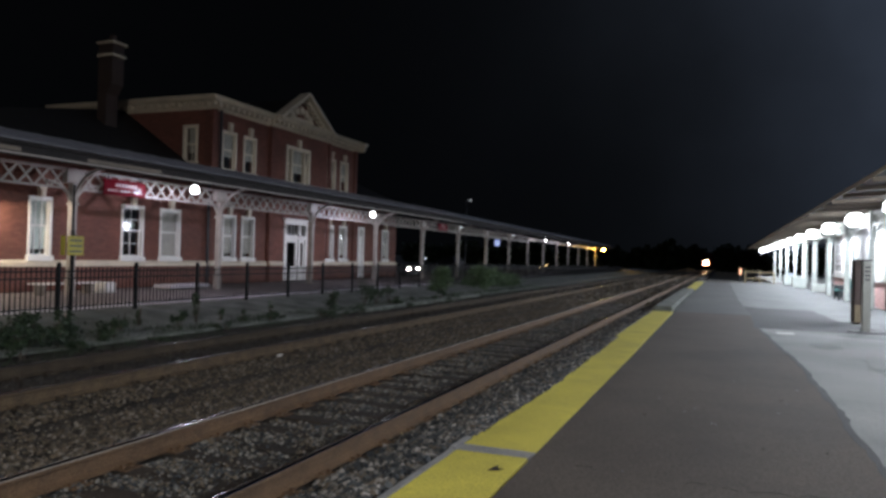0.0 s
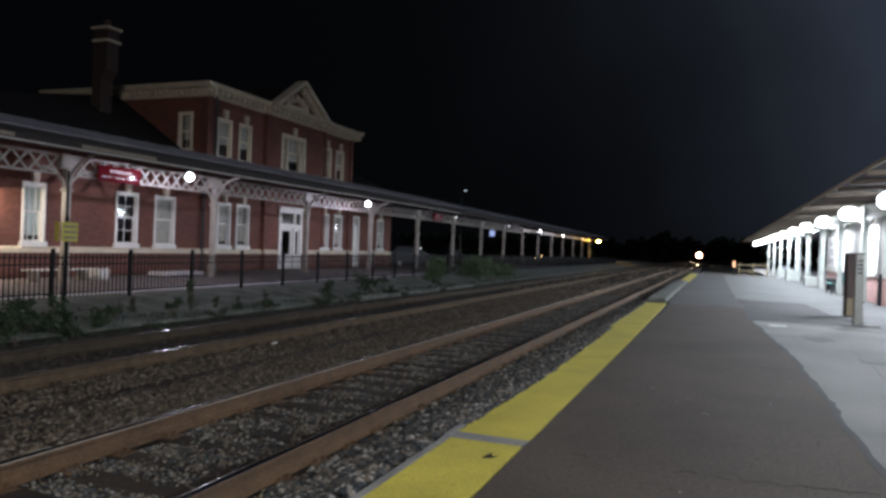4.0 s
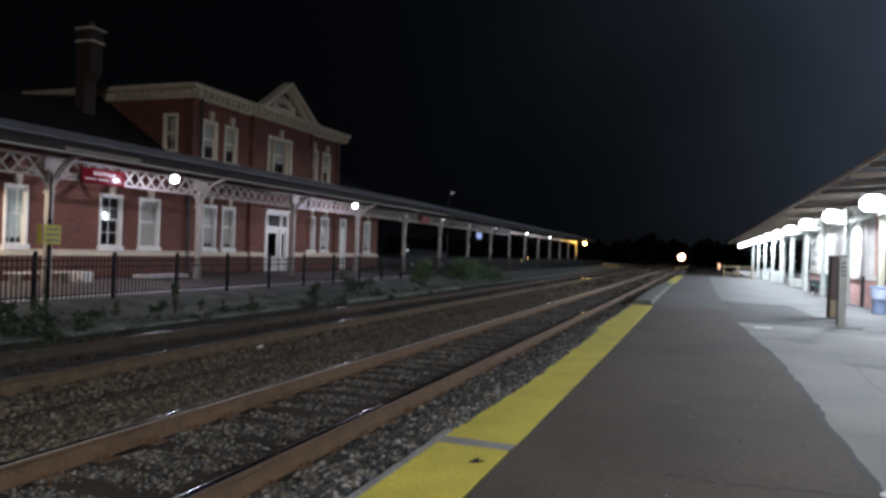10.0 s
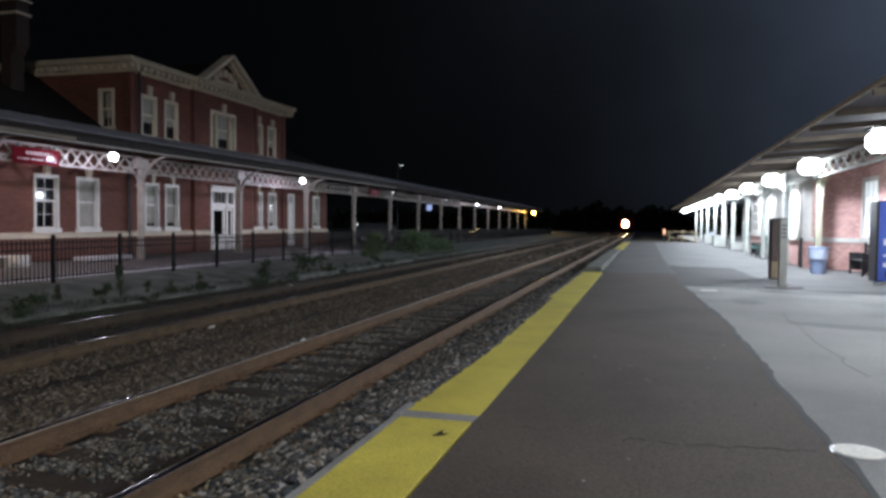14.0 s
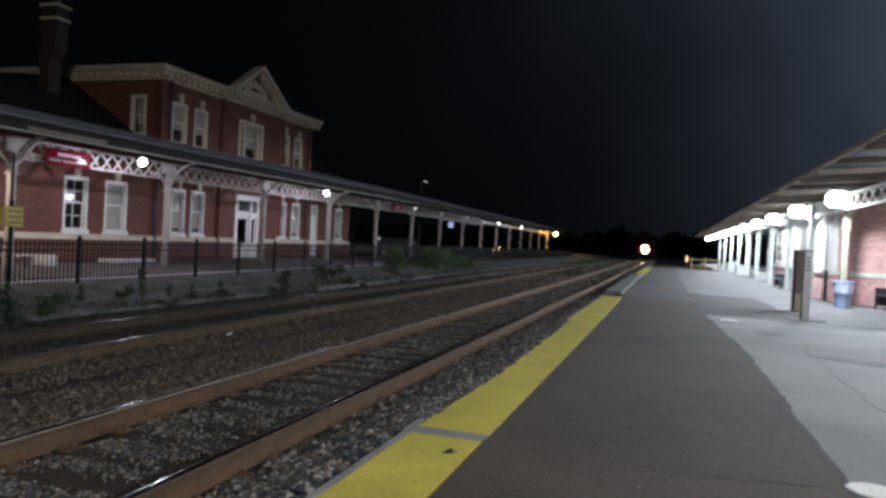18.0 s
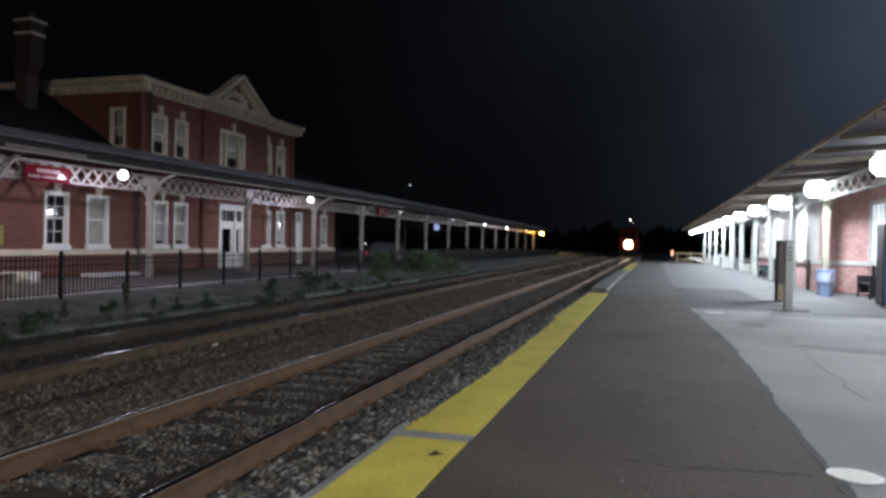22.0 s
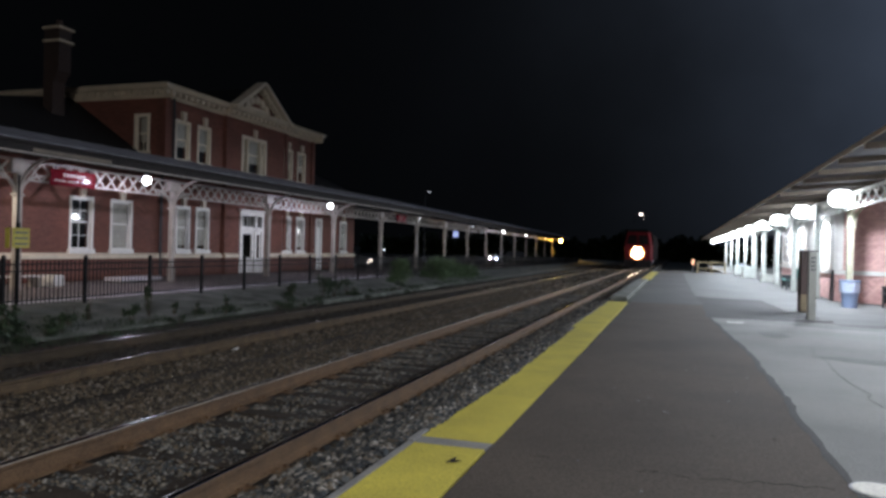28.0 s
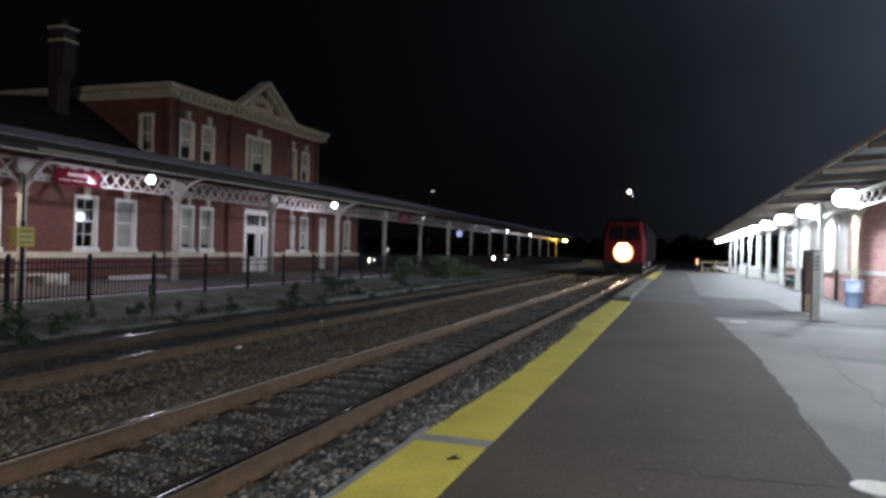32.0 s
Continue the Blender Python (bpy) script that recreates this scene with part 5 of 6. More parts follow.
for y0, y1, z0, z1, x in ((29.4, 30.6, 1.15, 2.75, WX), (33.2, 34.4, 0.03, 2.5, WX), (37.3, 39.5, 1.15, 2.9, WX), (23.8, 25.25, 1.05, 2.8, 6.45), (13.0, 14.6, 1.0, 2.8, 6.45)):
    w = part("window" if z0 > 0.5 else "door", bmesh.new(), WINDOW_WHITE, shed, "white framed opening")
    bm = bmesh.new()
    for a, b, c, d in ((y0 - 0.12, y0, z0 - 0.02, z1 + 0.14), (y1, y1 + 0.12, z0 - 0.02, z1 + 0.14), (y0, y1, z1, z1 + 0.14), (y0, y1, z0 - 0.02, z0 + 0.06)):
        box(bm, x - 0.03, x + 0.05, a, b, c, d)
    part("frame", bm, WINDOW_WHITE, w)
    for k in (1, 2):
        q = y0 + (y1 - y0) * k / 3
        part("glazing_bar", bm_box(x - 0.012, x + 0.014, q - 0.02, q + 0.02, z0 + 0.06, z1), WINDOW_WHITE, w)
    for k in (1, 2, 3):
        q = z0 + (z1 - z0) * k / 4
        part("glazing_bar", bm_box(x - 0.010, x + 0.012, y0, y1, q - 0.02, q + 0.02), WINDOW_WHITE, w)
    part("pane", bm_box(x + 0.016, x + 0.022, y0, y1, z0 + 0.06, z1), GLASS, w).visible_shadow = False
    # Past y = 36 a dark sheet stands in for the unlit room.
    # Side windows count as lit inside; front blinds glow like the lamp-washed wall.
    part("blind", bm_box(x + 0.035, x + 0.045, y0, y1, z0, z1), ROOM_DARK if y0 > 36 else GLOWING_BLIND, w)
part("downpipe", rod(rod(bmesh.new(), (WX - 0.10, BAY[1][1] - 0.02, 0.0), (WX - 0.10, BAY[1][1] - 0.02, 0.80), 0.05), (WX - 0.10, BAY[1][1] - 0.02, 0.80), (WX - 0.085, BAY[1][1] - 0.02, 1.02), 0.045), STEEL_DARK, shed, "dark downpipe foot")
part("corner_board", plate(bmesh.new(), [(WX - 0.07, BAY[1][1] + 0.16), (WX - 0.07, BAY[1][1] - 0.06), (WX + 0.05, BAY[1][1] - 0.16), (WX + 0.18, BAY[1][1] - 0.22), (WX + 0.18, BAY[1][1] - 0.14), (WX + 0.0, BAY[1][1] + 0.16)], 1.05, 3.5), WINDOW_WHITE, shed, "white corner board")
part("floor", bm_box(WX + 0.31, 11.99, 27.2, 38.89, 0.0, 0.02), ROOM_DARK, shed)

rcanopy = thing("platform_canopy", "white-lit platform canopy on posts over the near platform", "canopy", kind="structure")
EX = 2.9
part("roof", prism(bmesh.new(), [(EX, 3.405), (EX, 3.425), (7.0, 3.95), (12.6, 4.2), (12.6, 4.1), (7.0, 3.86)], -20.0, 96), ROOF_METAL, rcanopy, "grey metal canopy roof")
part("soffit", prism(bmesh.new(), [(EX + 0.02, 3.375), (EX + 0.02, 3.40), (7.05, 3.70), (7.05, 3.67)], -20.0, 96), SOFFIT, rcanopy, "grey boarded soffit")
part("fascia", bm_box(EX - 0.03, EX - 0.002, -20, 96, 3.33, 3.41), TRIM, rcanopy, "pale fascia board")
for i in range(56):
    y = -19.3 + i * 2.05
    part("rafter", beam(bmesh.new(), (EX + 0.05, y, 3.325), (7.0, y, 3.61), 0.09, 0.11), RAFTER, rcanopy)
rposts = [RPOST_Y0 + i * RPOST_STEP for i in range(-4, 2)] + [24.3, 28.2, 33.4, 38.7, 44.9, 50.4, 56.2, 63.2, 70.2, 77.5]
for i, y in enumerate(rposts):
    canopy_post(rcanopy, RPOST_X + (0.23 if i == 6 else 0), y, 3.38, POST_OCHRE if i == 6 else POST_WHITE, cap=y < 60)
for ya, yb in zip(rposts, rposts[1:]):
    if yb < 60:
        truss(rcanopy, RPOST_X, ya + 0.28, yb - 0.28, 2.88, 3.30, POST_WHITE, n=10)
    else:
        part("lattice_truss", beam(bmesh.new(), (RPOST_X, ya + 0.1, 3.2), (RPOST_X, yb - 0.1, 3.2), 0.09, 0.24), POST_WHITE, rcanopy, "far canopy beam")


def platform_lantern(long):
    """A hooded box lantern with a glowing diffuser below it."""
    t = thing("platform_lamp", "bright white box lantern under the platform canopy", "lamp", "platform lamps")
    part("hood", bm_box(-0.28, 0.28, -long - 0.03, long + 0.03, 0.125, 0.17, bev=0.015), STEEL_DARK, t, "dark metal hood")
    part("stem", rod(bmesh.new(), (0, 0, 0.16), (0, 0, 0.34), 0.025), STEEL, t)
    # Diffuser made larger and rounder to take in the lamp's glare.
    smooth(part("diffuser", bm_box(-0.27, 0.27, -long, long, -0.30, 0.12, bev=0.12), LAMP_GLOW, t, "glowing white diffuser sized up for glare")).visible_shadow = False
    return t


lantern = platform_lantern(0.32)
for y in RIGHT_LAMPS[1:]:
    copy_thing(lantern, pose(4.35, y, 3.2))
lantern.matrix_basis = pose(4.35, RIGHT_LAMPS[0], 3.2)
# a second row of posts where the canopy stands free
for y in (45.2, 51.4, 57.6, 63.8, 70.6):
    canopy_post(rcanopy, 6.9, y, 3.6, POST_WHITE, cap=False)

# ---- things on the near platform ----
cab = thing("platform_cabinet", "dark brown timber cabinet with a tan kick panel", "cabinet", at=(3.12, 20.75, 0))
part("body", bm_box(0.012, 0.29, 0.012, 0.5, 0, 1.6, bev=0.012), PILLAR_BROWN, cab, "dark brown cabinet body")
part("front_panel", bm_box(0.02, 0.28, 0.0, 0.011, 0.47, 1.585), PILLAR_BROWN, cab, "dark brown timber front")
part("kick_panel", bm_box(0.02, 0.28, 0.0, 0.011, 0.02, 0.465), PILLAR_TAN, cab, "tan kick panel")
part("cap", bm_box(0.0, 0.302, -0.01, 0.51, 1.6, 1.62, bev=0.008), STEEL_DARK, cab)
kiosk = thing("call_post", "grey upright call post with a slotted face", "post", at=(2.945, 18.0, 0))
part("column", bm_box(-0.083, 0.083, -0.083, 0.083, 0.0, 1.57, bev=0.014), PILLAR_GREY, kiosk, "weathered grey column")
part("cap", bm_box(-0.10, 0.10, -0.10, 0.10, 1.57, 1.60, bev=0.008), STEEL_DARK, kiosk)
for i in range(4):
    part("slot", bm_box(-0.045, 0.055, -0.089, -0.083, 1.14 + i * 0.09, 1.18 + i * 0.09), STEEL_DARK, kiosk)
part("kerbed_base", plate(bmesh.new(), [(0.36 * math.cos(a) * (1.25 if math.cos(a) > 0 else 1), 0.30 * math.sin(a)) for a in [k * math.tau / 28 for k in range(28)]], -0.002, 0.022), PATCH_WORN, kiosk, "low rounded concrete base")


def bin_at(x, y, body, bag, label, h=0.85):
    b = thing("litter_bin", label, "bin", "litter bins", at=(x, y, 0))
    part("barrel", rod(bmesh.new(), (0, 0, -0.002), (0, 0, h * 0.9), 0.20, 0.255, n=20), body, b, "tapered plastic barrel")
    bm = rod(bmesh.new(), (0, 0, h * 0.55), (0, 0, h * 0.94), 0.257, 0.280, n=24)
    for v in bm.verts:
        v.co.x += random.uniform(-0.015, 0.015)
        v.co.y += random.uniform(-0.015, 0.015)
    part("liner", bm, bag, b, "pale plastic liner folded over the rim")
    bm = bmesh.new()
    rod(bm, (0, 0, h * 0.93), (0, 0, h), 0.292, 0.283, n=24)
    part("rim", bm, body, b)
    return b


bin_at(4.86, 23.6, BLUE_BIN, BIN_BAG, "blue litter bin with a pale liner beside the ochre post", 0.80)
bin_at(4.9, 60.5, POST_WHITE, BIN_BAG, "white litter bin near the platform end")
vend = thing("vending_machine", "tall blue drinks vending machine with lit white panels", "vending machine", at=(5.27, 19.5, 0))
part("case", bm_box(0, 0.95, 0.03, 0.62, 0.08, 2.05, bev=0.02), STEEL_DARK, vend, "black steel case")
part("front", bm_box(0.05, 0.93, 0.0, 0.03, 0.12, 2.02), BLUE, vend, "blue front panel")
part("lit_panel", bm_box(0.22, 0.9, -0.008, 0.0, 1.52, 1.95), glow("vending_panel_glow", (0.75, 0.85, 1.0), 1.6), vend, "lit white panel")
part("emblem", bm_box(0.25, 0.9, -0.006, 0.0, 1.30, 1.44), SIGN_WHITE, vend, "pale emblem")
part("emblem", bm_box(0.15, 0.9, -0.006, 0.0, 0.98, 1.12), SIGN_WHITE, vend, "pale stripe")
part("emblem", bm_box(0.15, 0.9, -0.006, 0.0, 0.45, 0.55), SIGN_WHITE, vend, "pale stripe")
part("emblem", bm_box(0.15, 0.9, -0.006, 0.0, 0.70, 0.75), SIGN_WHITE, vend, "pale stripe")
part("slot", bm_box(0.2, 0.7, -0.004, 0.0, 0.2, 0.36), STEEL_DARK, vend)
for x in (0.08, 0.87):
    for y in (0.1, 0.36):
        part("foot", bm_box(x - 0.04, x + 0.04, y - 0.04, y + 0.04, -0.002, 0.08), STEEL, vend)


def bench_at(x, y, seat, label, group, turn=0):
    b = thing("bench", label, "bench", group, at=(x, y, 0), turn=turn)
    for i in range(4):
        part("slat", bm_box(-0.22 + i * 0.115, -0.12 + i * 0.115, -0.75, 0.75, 0.42, 0.45, bev=0.006), seat, b)
    for i in range(3):
        part("back_slat", bm_box(0.24, 0.27, -0.75, 0.75, 0.52 + i * 0.13, 0.62 + i * 0.13, bev=0.006), seat, b)
    for s in (-0.65, 0.65):
        part("end_panel", bm_box(-0.15, 0.2, s - 0.02, s + 0.02, 0.12, 0.60), STEEL_DARK, b)
        part("leg", bm_box(-0.2, -0.15, s - 0.03, s + 0.03, -0.002, 0.62), STEEL_DARK, b)
        part("leg", bm_box(0.2, 0.26, s - 0.03, s + 0.03, -0.002, 0.95), STEEL_DARK, b)
        part("arm", bm_box(-0.22, 0.24, s - 0.025, s + 0.025, 0.60, 0.64), STEEL_DARK, b)
    return b


bench_at(6.03, 23.5, STEEL_DARK, "dark metal bench against the brick wall", "platform benches")
bench_at(4.72, 34.6, TEAL, "teal slatted bench on the far platform", "platform benches", 0)
for x, y, w, h in ((4.85, 43.6, 0.7, 0.45), (4.5, 50.2, 0.8, 0.75), (4.4, 57.2, 0.6, 0.7)):
    c = thing("storage_box", "white plastic storage box on the platform", "box", "storage boxes", at=(x, y, 0))
    part("body", bm_box(-w / 2, w / 2, -w / 2, w / 2, -0.002, h * 0.86, bev=0.03), POST_WHITE, c)
    part("lid", bm_box(-w / 2 - 0.02, w / 2 + 0.02, -w / 2 - 0.02, w / 2 + 0.02, h * 0.86, h, bev=0.02), POST_WHITE, c)
rail = thing("end_railing", "ochre two-rail railing closing the platform end", "railing", at=(1.55, 58, 0))
for x in (0, 1.0, 1.95):
    part("post", bm_box(x - 0.05, x + 0.05, -0.05, 0.05, -0.002, 0.95, bev=0.01), RAIL_TIMBER, rail)
for z in (0.36, 0.84):
    part("rail", bm_box(0, 1.95, -0.09, -0.05, z - 0.035, z + 0.035, bev=0.008), RAIL_TIMBER, rail)
# Reflective marker sign; the light it throws back is put in as glow.
mark = thing("marker_lamp", "small reflective orange-white marker on a stake at the platform end, made to glow", "lamp", at=(1.21, 58, 0))
part("stake", bm_box(-0.03, 0.03, -0.03, 0.03, -0.002, 0.62), STEEL_DARK, mark)
part("lens", bm_box(-0.075, 0.075, -0.05, 0.05, 0.62, 1.08, bev=0.02), glow("marker_reflection_glow", (1.0, 0.50, 0.28), 0.9), mark, "pale orange marker face glowing for its reflected light")

# ---- weeds and trees ----
def foliage(name, n, w, h, leaf, material, parent, seed, lean=0.0):
    """Many small pointed leaves in uneven clumps."""
    rng = np.random.default_rng(seed)
    k = max(3, n // 45)
    centres = np.stack([(rng.random(k) - 0.5) * w, (rng.random(k) - 0.5) * w, h * (0.12 + 0.85 * rng.random(k) ** 0.8)], 1)
    taper = 1.0 - 0.55 * (centres[:, 2] / h)
    centres[:, :2] *= taper[:, None]
    c = centres[rng.integers(0, k, n)] + rng.normal(0, 1, (n, 3)) * np.array([0.11 * w, 0.11 * w, 0.09 * h])
    c[:, 2] = np.maximum(c[:, 2], 0.02)
    d = rng.normal(0, 1, (n, 3))
    d /= np.linalg.norm(d, axis=1)[:, None]
    s = np.cross(d, rng.normal(0, 1, (n, 3)))
    s /= np.linalg.norm(s, axis=1)[:, None]
    L = leaf * (0.6 + 0.8 * rng.random(n))[:, None]
    vs = np.stack([c - d * L, c + s * L * 0.42, c + d * L, c - s * L * 0.42], 1).reshape(-1, 3)
    fs = (np.arange(4)[None] + 4 * np.arange(n)[:, None])
    me = bpy.data.meshes.new(name)
    me.from_pydata(vs.tolist(), [], fs.tolist())
    me.materials.append(material)
    ob = new(name, me)
    ob.parent = parent
    return ob


def weed(x, y, z, w, h, n, seed, label="green weed growing from the old concrete", leaf=0.05):
    t = thing("weed", label, "plant", "trackside weeds", at=(x, y, z))
    green = LEAF_BUSH if "bush" in label else LEAF
    rng = random.Random(seed)
    bm = bmesh.new()
    for i in range(5):
        a = rng.uniform(0, math.tau)
        rod(bm, (0, 0, -0.03), (math.cos(a) * w * 0.3, math.sin(a) * w * 0.3, h * rng.uniform(0.6, 0.95)), 0.012, 0.004, n=5)
    part("stem", bm, BARK, t)
    foliage("leaves", n, w, h, leaf, green, t, seed)
    return t


weed(-11.4, 28.8, -0.25, 1.0, 1.08, 1500, 1, "tall green bush beside the old platform slope", 0.065)
weed(-11.4, 34.5, -0.25, 1.9, 1.08, 2600, 2, "wide green bush beside the old platform slope", 0.065)
weed(-11.5, 36.6, -0.25, 1.6, 0.95, 1700, 3, "wide green bush beside the old platform slope", 0.065)
weed(-11.5, 39.0, -0.25, 1.7, 0.7, 1100, 13, "low green bush beside the old platform slope", 0.065)
weed(-10.6, 20.2, -0.25, 0.75, 0.75, 420, 4, "dark leafy weed at the platform slope")
weed(-10.6, 18.3, -0.25, 0.5, 0.5, 220, 5)
weed(-10.4, 21.7, -0.25, 0.8, 0.5, 300, 6)
def grass(x0, x1, y0, y1, z, n, seed):
    """Short bent blades in uneven tufts."""
    rng = np.random.default_rng(seed)
    y = y0 + (y1 - y0) * rng.random(n) ** 1.3
    x = x0 + (x1 - x0) * rng.random(n)
    keep = np.sin(y * 2.3) + np.sin(y * 5.1 + x * 3) + np.sin(x * 9 + y) > rng.normal(-0.2, 0.8, n)
    x, y = x[keep], y[keep]
    n = len(x)
    a, h = rng.random(n) * math.tau, 0.05 + 0.16 * rng.random(n) ** 2
    dx, dy, lean = np.cos(a) * 0.008, np.sin(a) * 0.008, 0.5 * h * rng.normal(0, 1, n)
    zz = z(x)
    vs = np.stack([np.stack([x - dx, y - dy, zz], 1), np.stack([x + dx, y + dy, zz], 1), np.stack([x + lean, y + lean * 0.6, zz + h], 1)], 1).reshape(-1, 3)
    me = bpy.data.meshes.new("grass")
    me.from_pydata(vs.tolist(), [], np.arange(3 * n).reshape(n, 3).tolist())
    me.materials.append(LEAF)
    return tagged(new("grass", me), "short dark grass along the foot of the concrete slope", "grass", kind="stuff")


grass(-10.75, -9.7, 4.5, 42, lambda x: np.where(x > -10.2, -0.40, -0.27 - 0.04 * (x + 10.2)), 16000, 41)
rw = random.Random(77)
for x, y, w, h, n in ((-10.82, 12.7, 0.22, 0.62, 170), (-11.08, 11.3, 0.16, 0.5, 90), (-10.85, 10.6, 0.3, 0.42, 160), (-10.47, 11.8, 0.34, 0.36, 170), (-10.57, 18.25, 0.22, 0.4, 110),
                      (-10.14, 14.5, 0.3, 0.4, 130), (-10.47, 13.84, 0.2, 0.32, 90), (-10.75, 13.42, 0.14, 0.3, 60), (-10.39, 20.64, 0.4, 0.5, 180), (-10.2, 25.8, 0.4, 0.4, 160)):
    weed(x, y, -0.26, w, h, n, int(y * 10), "thin dark upright weed in the old concrete", 0.045)
for i in range(26):
    y = 7.5 + 22 * rw.random() ** 1.1
    weed(-9.85 - rw.random() * 0.5, y, -0.36, 0.3 + 0.3 * rw.random(), 0.12 + 0.14 * rw.random(), int(60 + 60 * rw.random()), 100 + i, "low dark weed tuft beside the track", 0.035)
for x, y, w, h in ((-10.9, 7.2, 0.9, 0.42), (-10.8, 7.9, 0.8, 0.46), (-10.9, 8.6, 0.8, 0.5), (-10.7, 9.2, 0.6, 0.36), (-11.2, 9.6, 0.3, 0.55), (-10.4, 10.0, 0.6, 0.3), (-10.5, 7.0, 1.0, 0.35), (-10.45, 8.3, 1.0, 0.32), (-11.6, 7.6, 0.8, 0.5)):
    weed(x, y, -0.24, w, h, int(700 * w * h + 120), 200 + int(y * 7), "dark leafy weed clump under the fence", 0.05)


def far_woods(n, seed):
    """A dense dark belt of tree crowns closing the view down the line."""
    rng = np.random.default_rng(seed)
    x = -95 + 190 * rng.random(n)
    top = 4.0 + 1.5 * np.exp(-((x + 8) / 16.0) ** 2) + 1.0 * np.sin(x * 0.31) + 0.8 * np.sin(x * 0.83 + 1) + 0.5 * np.sin(x * 2.1)
    c = np.stack([x, 205 + 14 * rng.random(n), -0.8 + top * (1 - rng.random(n) ** 2.2 * 0.98) + rng.normal(0, 0.5, n)], 1)
    d, q = rng.normal(0, 1, (n, 3)), rng.normal(0, 1, (n, 3))
    d /= np.linalg.norm(d, axis=1)[:, None]
    w = np.cross(d, q)
    w /= np.linalg.norm(w, axis=1)[:, None]
    r = (0.7 + 0.8 * rng.random(n))[:, None]
    me = bpy.data.meshes.new("far_woods")
    me.from_pydata(np.stack([c - d * r, c + w * r * 0.6, c + d * r, c - w * r * 0.6], 1).reshape(-1, 3).tolist(), [], (np.arange(4)[None] + 4 * np.arange(n)[:, None]).tolist())
    me.materials.append(LEAF_DARK)
    return tagged(new("far_woods", me), "dark wooded belt closing the view down the line", "woods", kind="stuff")


far_woods(26000, 55)
pole = thing("street_lamp", "tall street lamp pole with a small white head", "street lamp", at=(-25.3, 70.6, -0.45))
part("pole", rod(bmesh.new(), (0, 0, -0.002), (0, 0, 7.68), 0.09, 0.06), STEEL_DARK, pole)
part("arm", rod(bmesh.new(), (0, 0, 7.63), (0.4, -0.1, 7.76), 0.035), STEEL_DARK, pole)
part("head", bm_box(0.3, 0.62, -0.2, 0.0, 7.71, 7.81, bev=0.015), STEEL, pole)
part("lens", bm_box(0.33, 0.59, -0.17, -0.03, 7.68, 7.71), LAMP_DIM, pole, "small glowing lens")
for x, y, z in ((-20.4, 48.35, 1.06), (-22.95, 94.05, 0.04), (-22.5, 95.94, 0.26)):
    b = thing("bollard_light", "small glowing car-park bollard light", "lamp", "bollard lights", at=(x, y, -0.45))
    part("post", rod(bmesh.new(), (0, 0, -0.002), (0, 0, z + 0.50), 0.05), STEEL_DARK, b)
    part("lens", rod(bmesh.new(), (0, 0, z + 0.50), (0, 0, z + (0.72 if y > 60 else 0.62)), 0.10 if y > 60 else 0.035), AMBER_GLOW if y > 60 else LAMP_DIM, b, "small glowing lens")


# ---- cars ----
def car(label, head, size, h, tail, tail_label):
    c = thing("car", label, "car", "cars in the car park")
    prof = [(-2.2, 0.3), (2.1, 0.3), (2.2, 0.55), (2.18, 1.04), (1.2, 1.14), (0.6, 1.68), (-1.5, 1.72), (-2.1, 1.16), (-2.2, 0.6)]
    bm = prism(bmesh.new(), prof, -0.86, 0.86, axis="x")
    for v in bm.verts:
        if v.co.z > 1.2:
            v.co.x *= 0.78
    bmesh.ops.bevel(bm, geom=list(bm.edges), offset=0.05, segments=2, affect="EDGES")
    part("body", bm, CAR_PAINT, c, "dark car body")
    bm = bmesh.new()
    vs = [bm.verts.new(q) for q in ((-0.74, 1.148, 1.203), (0.74, 1.148, 1.203), (0.60, 0.668, 1.635), (-0.60, 0.668, 1.635))]
    bm.faces.new(vs)
    bmesh.ops.solidify(bm, geom=bm.faces[:], thickness=-0.02)
    part("windscreen", bm, STEEL_DARK, c, "dark windscreen")
    for sx in (-0.8, 0.8):
        for sy in (-1.35, 1.35):
            w = part("wheel", rod(bmesh.new(), (sx - 0.1, sy, 0.32), (sx + 0.1, sy, 0.32), 0.32, n=20), RUBBER, c)
            part("rim", rod(bmesh.new(), (sx - 0.105, sy, 0.32), (sx + 0.105, sy, 0.32), 0.2, n=14), STEEL, w)
    for s in (-1, 1):
        part("headlight", rod(bmesh.new(), (s * 0.66, 2.05, h), (s * 0.66, 2.215, h), size, size * 0.95, n=16), head if s < 0 else CAR_GLOW, c, "glowing headlight")
        ring = bmesh.new()
        loops = [[ring.verts.new((s * 0.66 + size * k * math.cos(i * math.tau / 18), y, h + size * k * math.sin(i * math.tau / 18))) for i in range(18)] for k, y in ((1.2, 2.05), (1.2, 2.255), (1.02, 2.255), (1.02, 2.05))]
        for p, q in zip(loops, loops[1:]):
            for i in range(18):
                ring.faces.new((p[i], p[(i + 1) % 18], q[(i + 1) % 18], q[i]))
        part("bezel", ring, CAR_PAINT, c)
        part("tail_light", bm_box(s * 0.68 - 0.12, s * 0.68 + 0.12, -2.215, -2.17, 0.66, 0.84, bev=0.01), tail, c, tail_label)
    part("bumper", bm_box(-0.84, 0.84, 2.1, 2.24, 0.32, 0.50, bev=0.03), STEEL_DARK, c)
    return c


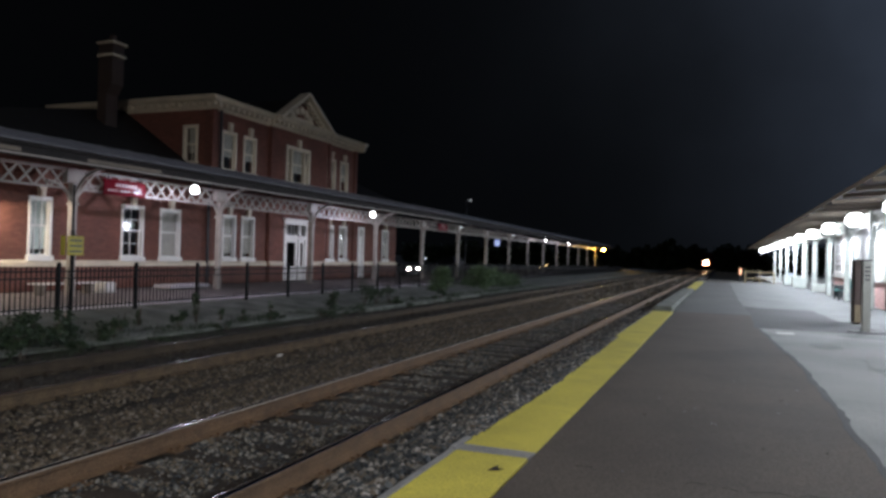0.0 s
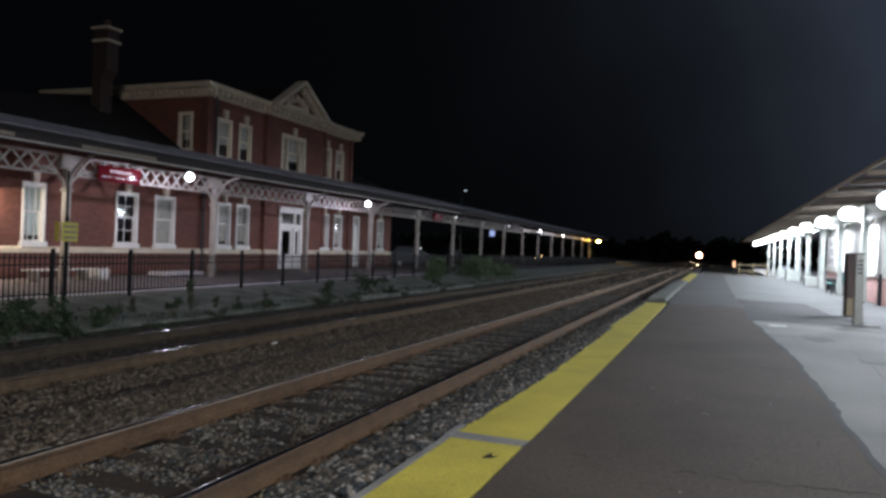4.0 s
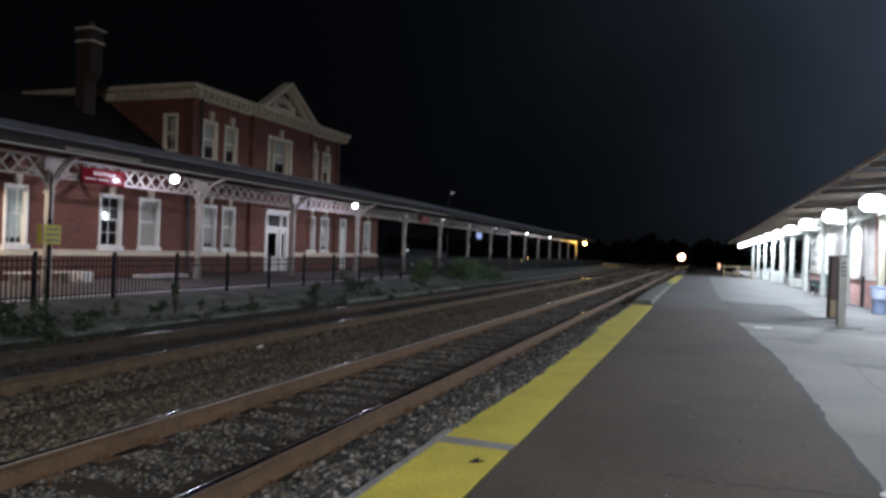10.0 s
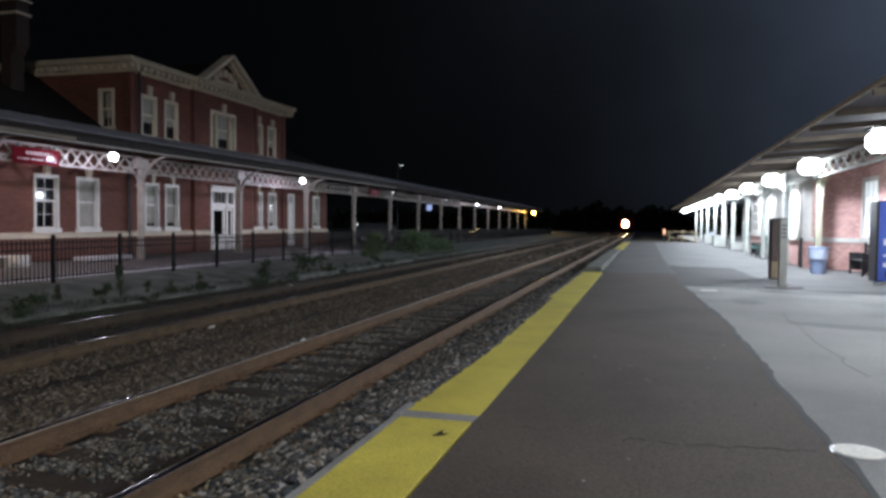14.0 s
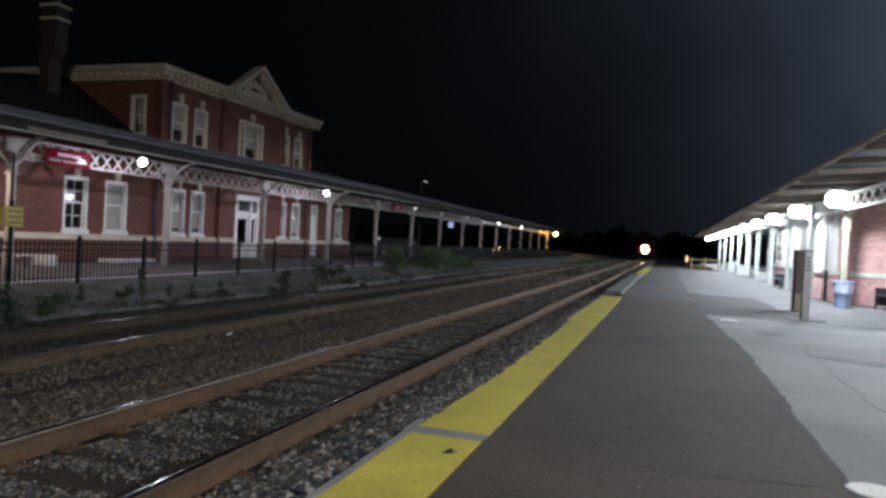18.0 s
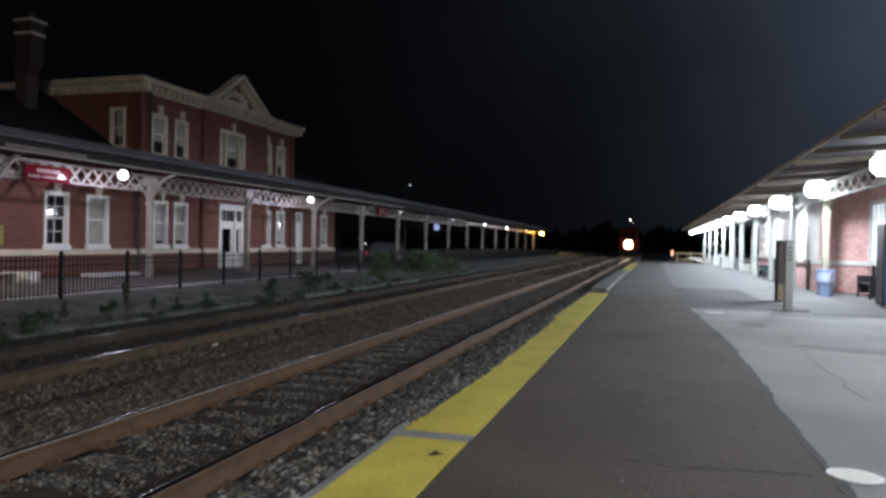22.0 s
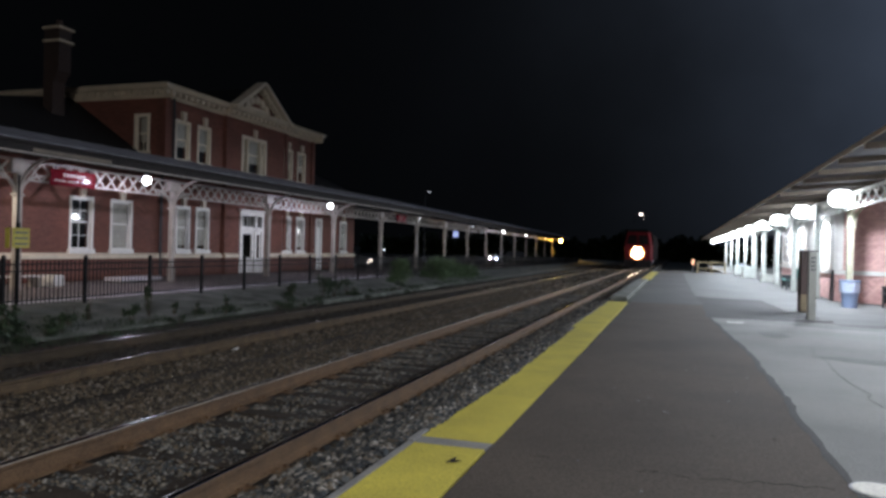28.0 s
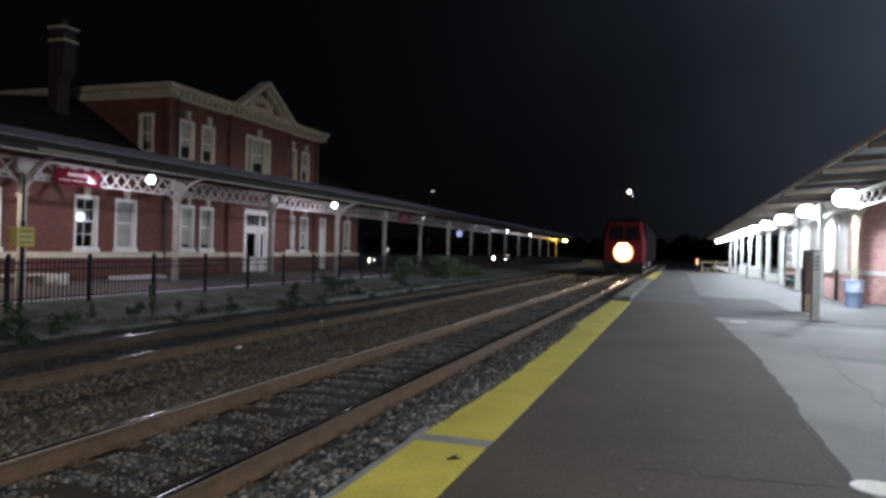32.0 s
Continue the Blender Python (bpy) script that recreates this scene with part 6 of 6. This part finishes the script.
# ---- the train ----
def locomotive():
    t = thing("locomotive", "electric locomotive with blazing headlights coming along the near track", "locomotive")
    z = RAIL_Z
    L = 20.0
    prof = [(-1.45, z + 0.9), (1.45, z + 0.9), (1.48, z + 3.0), (1.25, z + 3.75), (-1.25, z + 3.75), (-1.48, z + 3.0)]
    bm = prism(bmesh.new(), prof, 1.2, L)
    bmesh.ops.bevel(bm, geom=list(bm.edges), offset=0.06, segments=2, affect="EDGES")
    part("body", bm, LOCO_GREY, t, "dark locomotive body")
    bm = bmesh.new()
    front = [(-1.42, z + 0.75), (1.42, z + 0.75), (1.45, z + 2.2), (1.15, z + 3.7), (-1.15, z + 3.7), (-1.45, z + 2.2)]
    a = [bm.verts.new((x * 0.86, 0.0 if h < z + 2.3 else 0.65, h)) for x, h in front]
    b = [bm.verts.new((x, 1.25, h)) for x, h in front]
    for i in range(6):
        bm.faces.new((a[i], a[(i + 1) % 6], b[(i + 1) % 6], b[i]))
    bm.faces.new((a[0], a[1], a[2], a[5]))
    bm.faces.new((a[5], a[2], a[3], a[4]))
    bm.faces.new(b[::-1])
    part("cab", bm, LOCO_GLARE_RED, t, "cab front tinted red for the headlight glare")
    bm = bmesh.new()
    for s in (-1, 1):
        vs = [bm.verts.new((s * x, -0.02 + (h - 2.3) * 0.46, z + h)) for x, h in ((0.08, 2.45), (1.08, 2.45), (0.92, 3.4), (0.08, 3.4))]
        bm.faces.new(vs)
    bmesh.ops.solidify(bm, geom=bm.faces[:], thickness=0.02)
    part("windscreen", bm, LOCO_GREY, t, "dark split windscreen")
    part("bumper_beam", bm_box(-1.35, 1.35, -0.25, 0.1, z + 0.55, z + 0.95, bev=0.04), LOCO_GREY, t)
    part("plough", prism(bmesh.new(), [(-1.3, z + 0.12), (1.3, z + 0.12), (1.3, z + 0.55), (-1.3, z + 0.55)], -0.3, -0.1), LOCO_GREY, t)
    part("coupler", bm_box(-0.15, 0.15, -0.75, -0.2, z + 0.52, z + 0.77, bev=0.04), LOCO_GREY, t)
    for x, h, r in ((0.0, 1.58, 0.54), (-0.22, 2.12, 0.06), (0.22, 2.12, 0.06)):
        f, rim = (-0.16, 0.15) if r > 0.3 else (-0.22, 0.03)
        ring = part("headlight", rod(bmesh.new(), (x, f, z + h), (x, f + 0.3, z + h), r + rim + 0.01, r + 0.02, n=24), LOCO_GREY, t, "round headlight housing")
        # This glowing ring, and the lens's breadth, imitate headlight glare.
        part("reflector", rod(bmesh.new(), (x, f - 0.015, z + h), (x, f - 0.002, z + h), r + rim, n=24), GLARE_RIM_GLOW, ring, "orange glowing ring imitating headlight glare")
        part("lens", rod(bmesh.new(), (x, f - 0.05, z + h), (x, f - 0.017, z + h), r * 0.92, n=24), HEAD_GLOW, ring, "blazing warm lens")
    for k in (3.2, 6.0, 14.0, 16.8):
        for s in (-1, 1):
            w = part("wheel", rod(bmesh.new(), (s * 0.69, k, z + 0.5), (s * 0.83, k, z + 0.5), 0.5, n=20), STEEL_DARK, t)
    for k in (4.6, 15.4):
        part("bogie", bm_box(-1.1, 1.1, k - 2.3, k + 2.3, z + 0.35, z + 0.95, bev=0.06), STEEL_DARK, t)
    # Unseen fairing, added to hide the folded pantograph's lenses.
    part("roof_fairing", prism(bmesh.new(), [(-1.0, z + 3.74), (1.0, z + 3.74), (0.85, z + 4.0), (-0.85, z + 4.0)], 1.3, 1.7), LOCO_GREY, t)
    # Made-up pantograph; its lenses stand in for a glint above the train.
    pg = part("pantograph", beam(bmesh.new(), (-0.8, 0, 0.0), (0.8, 0, 0.0), 0.25, 0.06), STEEL_DARK, t, "added pantograph carrying a glint above the train")
    part("strut", beam(beam(bmesh.new(), (-0.5, 0, 0), (-0.5, 1.2, -0.9), 0.05, 0.05), (0.5, 0, 0), (0.5, 1.2, -0.9), 0.05, 0.05), STEEL_DARK, pg)
    part("lens", rod(bmesh.new(), (0.15, -0.2, 0.0), (0.15, -0.12, 0.0), 0.10, n=14), GLINT_GLOW, pg, "glowing disc standing in for an overhead glint")
    part("lens", rod(bmesh.new(), (0.42, -0.2, -0.35), (0.42, -0.12, -0.35), 0.02, n=10), GLINT_GLOW, pg, "glowing disc standing in for an overhead glint")
    return t, pg


TRAIN, ADDED_PANTOGRAPH = locomotive()
CAR_A = car("dark car with cool white headlights standing in the car park", CAR_GLOW_COOL, 0.19, 0.80, SIGN_RED, "unlit red tail light")
CAR_B = car("dark car turning about in the car park by the canopy", CAR_GLOW, 0.15, 0.78, TAIL_GLOW, "glowing red tail light")


# ---- what moves ----
def motions():
    walk(TRAIN, [(t, pose(TRACKS[0], y, 0)) for t, y in ((0, 180), (3, 171), (6, 160), (9, 147), (13, 131), (17, 117.5), (19, 110.5), (21, 105.5), (23, 101), (25, 91), (28, 74.0), (30, 63.5), (32, 50.5))])
    walk(ADDED_PANTOGRAPH, [(t, pose(0, 2.0, z)) for t, z in ((0, 3.64), (19.2, 3.64), (20.2, 4.75), (22, 5.0), (25, 5.1), (28, 5.4), (30, 5.6), (32, 5.76))])
    walk(CAR_A, [(t, pose(x, y, -0.45, 0, 0, a)) for t, x, y, a in (
        (0, -33, 86, 62), (26.0, -33, 86, 62), (26.6, -28, 87.0, 75), (27.3, -22.0, 86, 108), (28.0, -19.2, 84.4, 134), (28.4, -19.85, 79.6, 197), (32, -19.85, 79.6, 197))])
    walk(CAR_B, [(t, pose(-24, y, -0.45, 0, 0, a)) for t, y, a in (
        (0, 49.6, 262), (1.0, 51.0, 262), (1.6, 51.2, 281), (3.0, 51.5, 283), (3.8, 53.5, 318), (5.0, 58.8, 338), (6.0, 61.1, 330), (7.0, 61.1, 320), (8.2, 61.2, 298), (19.6, 61.4, 298),
        (20.8, 61.4, 325), (22.0, 61.1, 325), (23.0, 60.9, 325), (24.2, 60.3, 322), (25.4, 57.5, 292), (26.8, 51.2, 284), (28.0, 48.5, 284), (29.0, 47.1, 286), (30.0, 47.6, 283), (31.0, 47.8, 279), (32, 48.2, 278))])


motions()
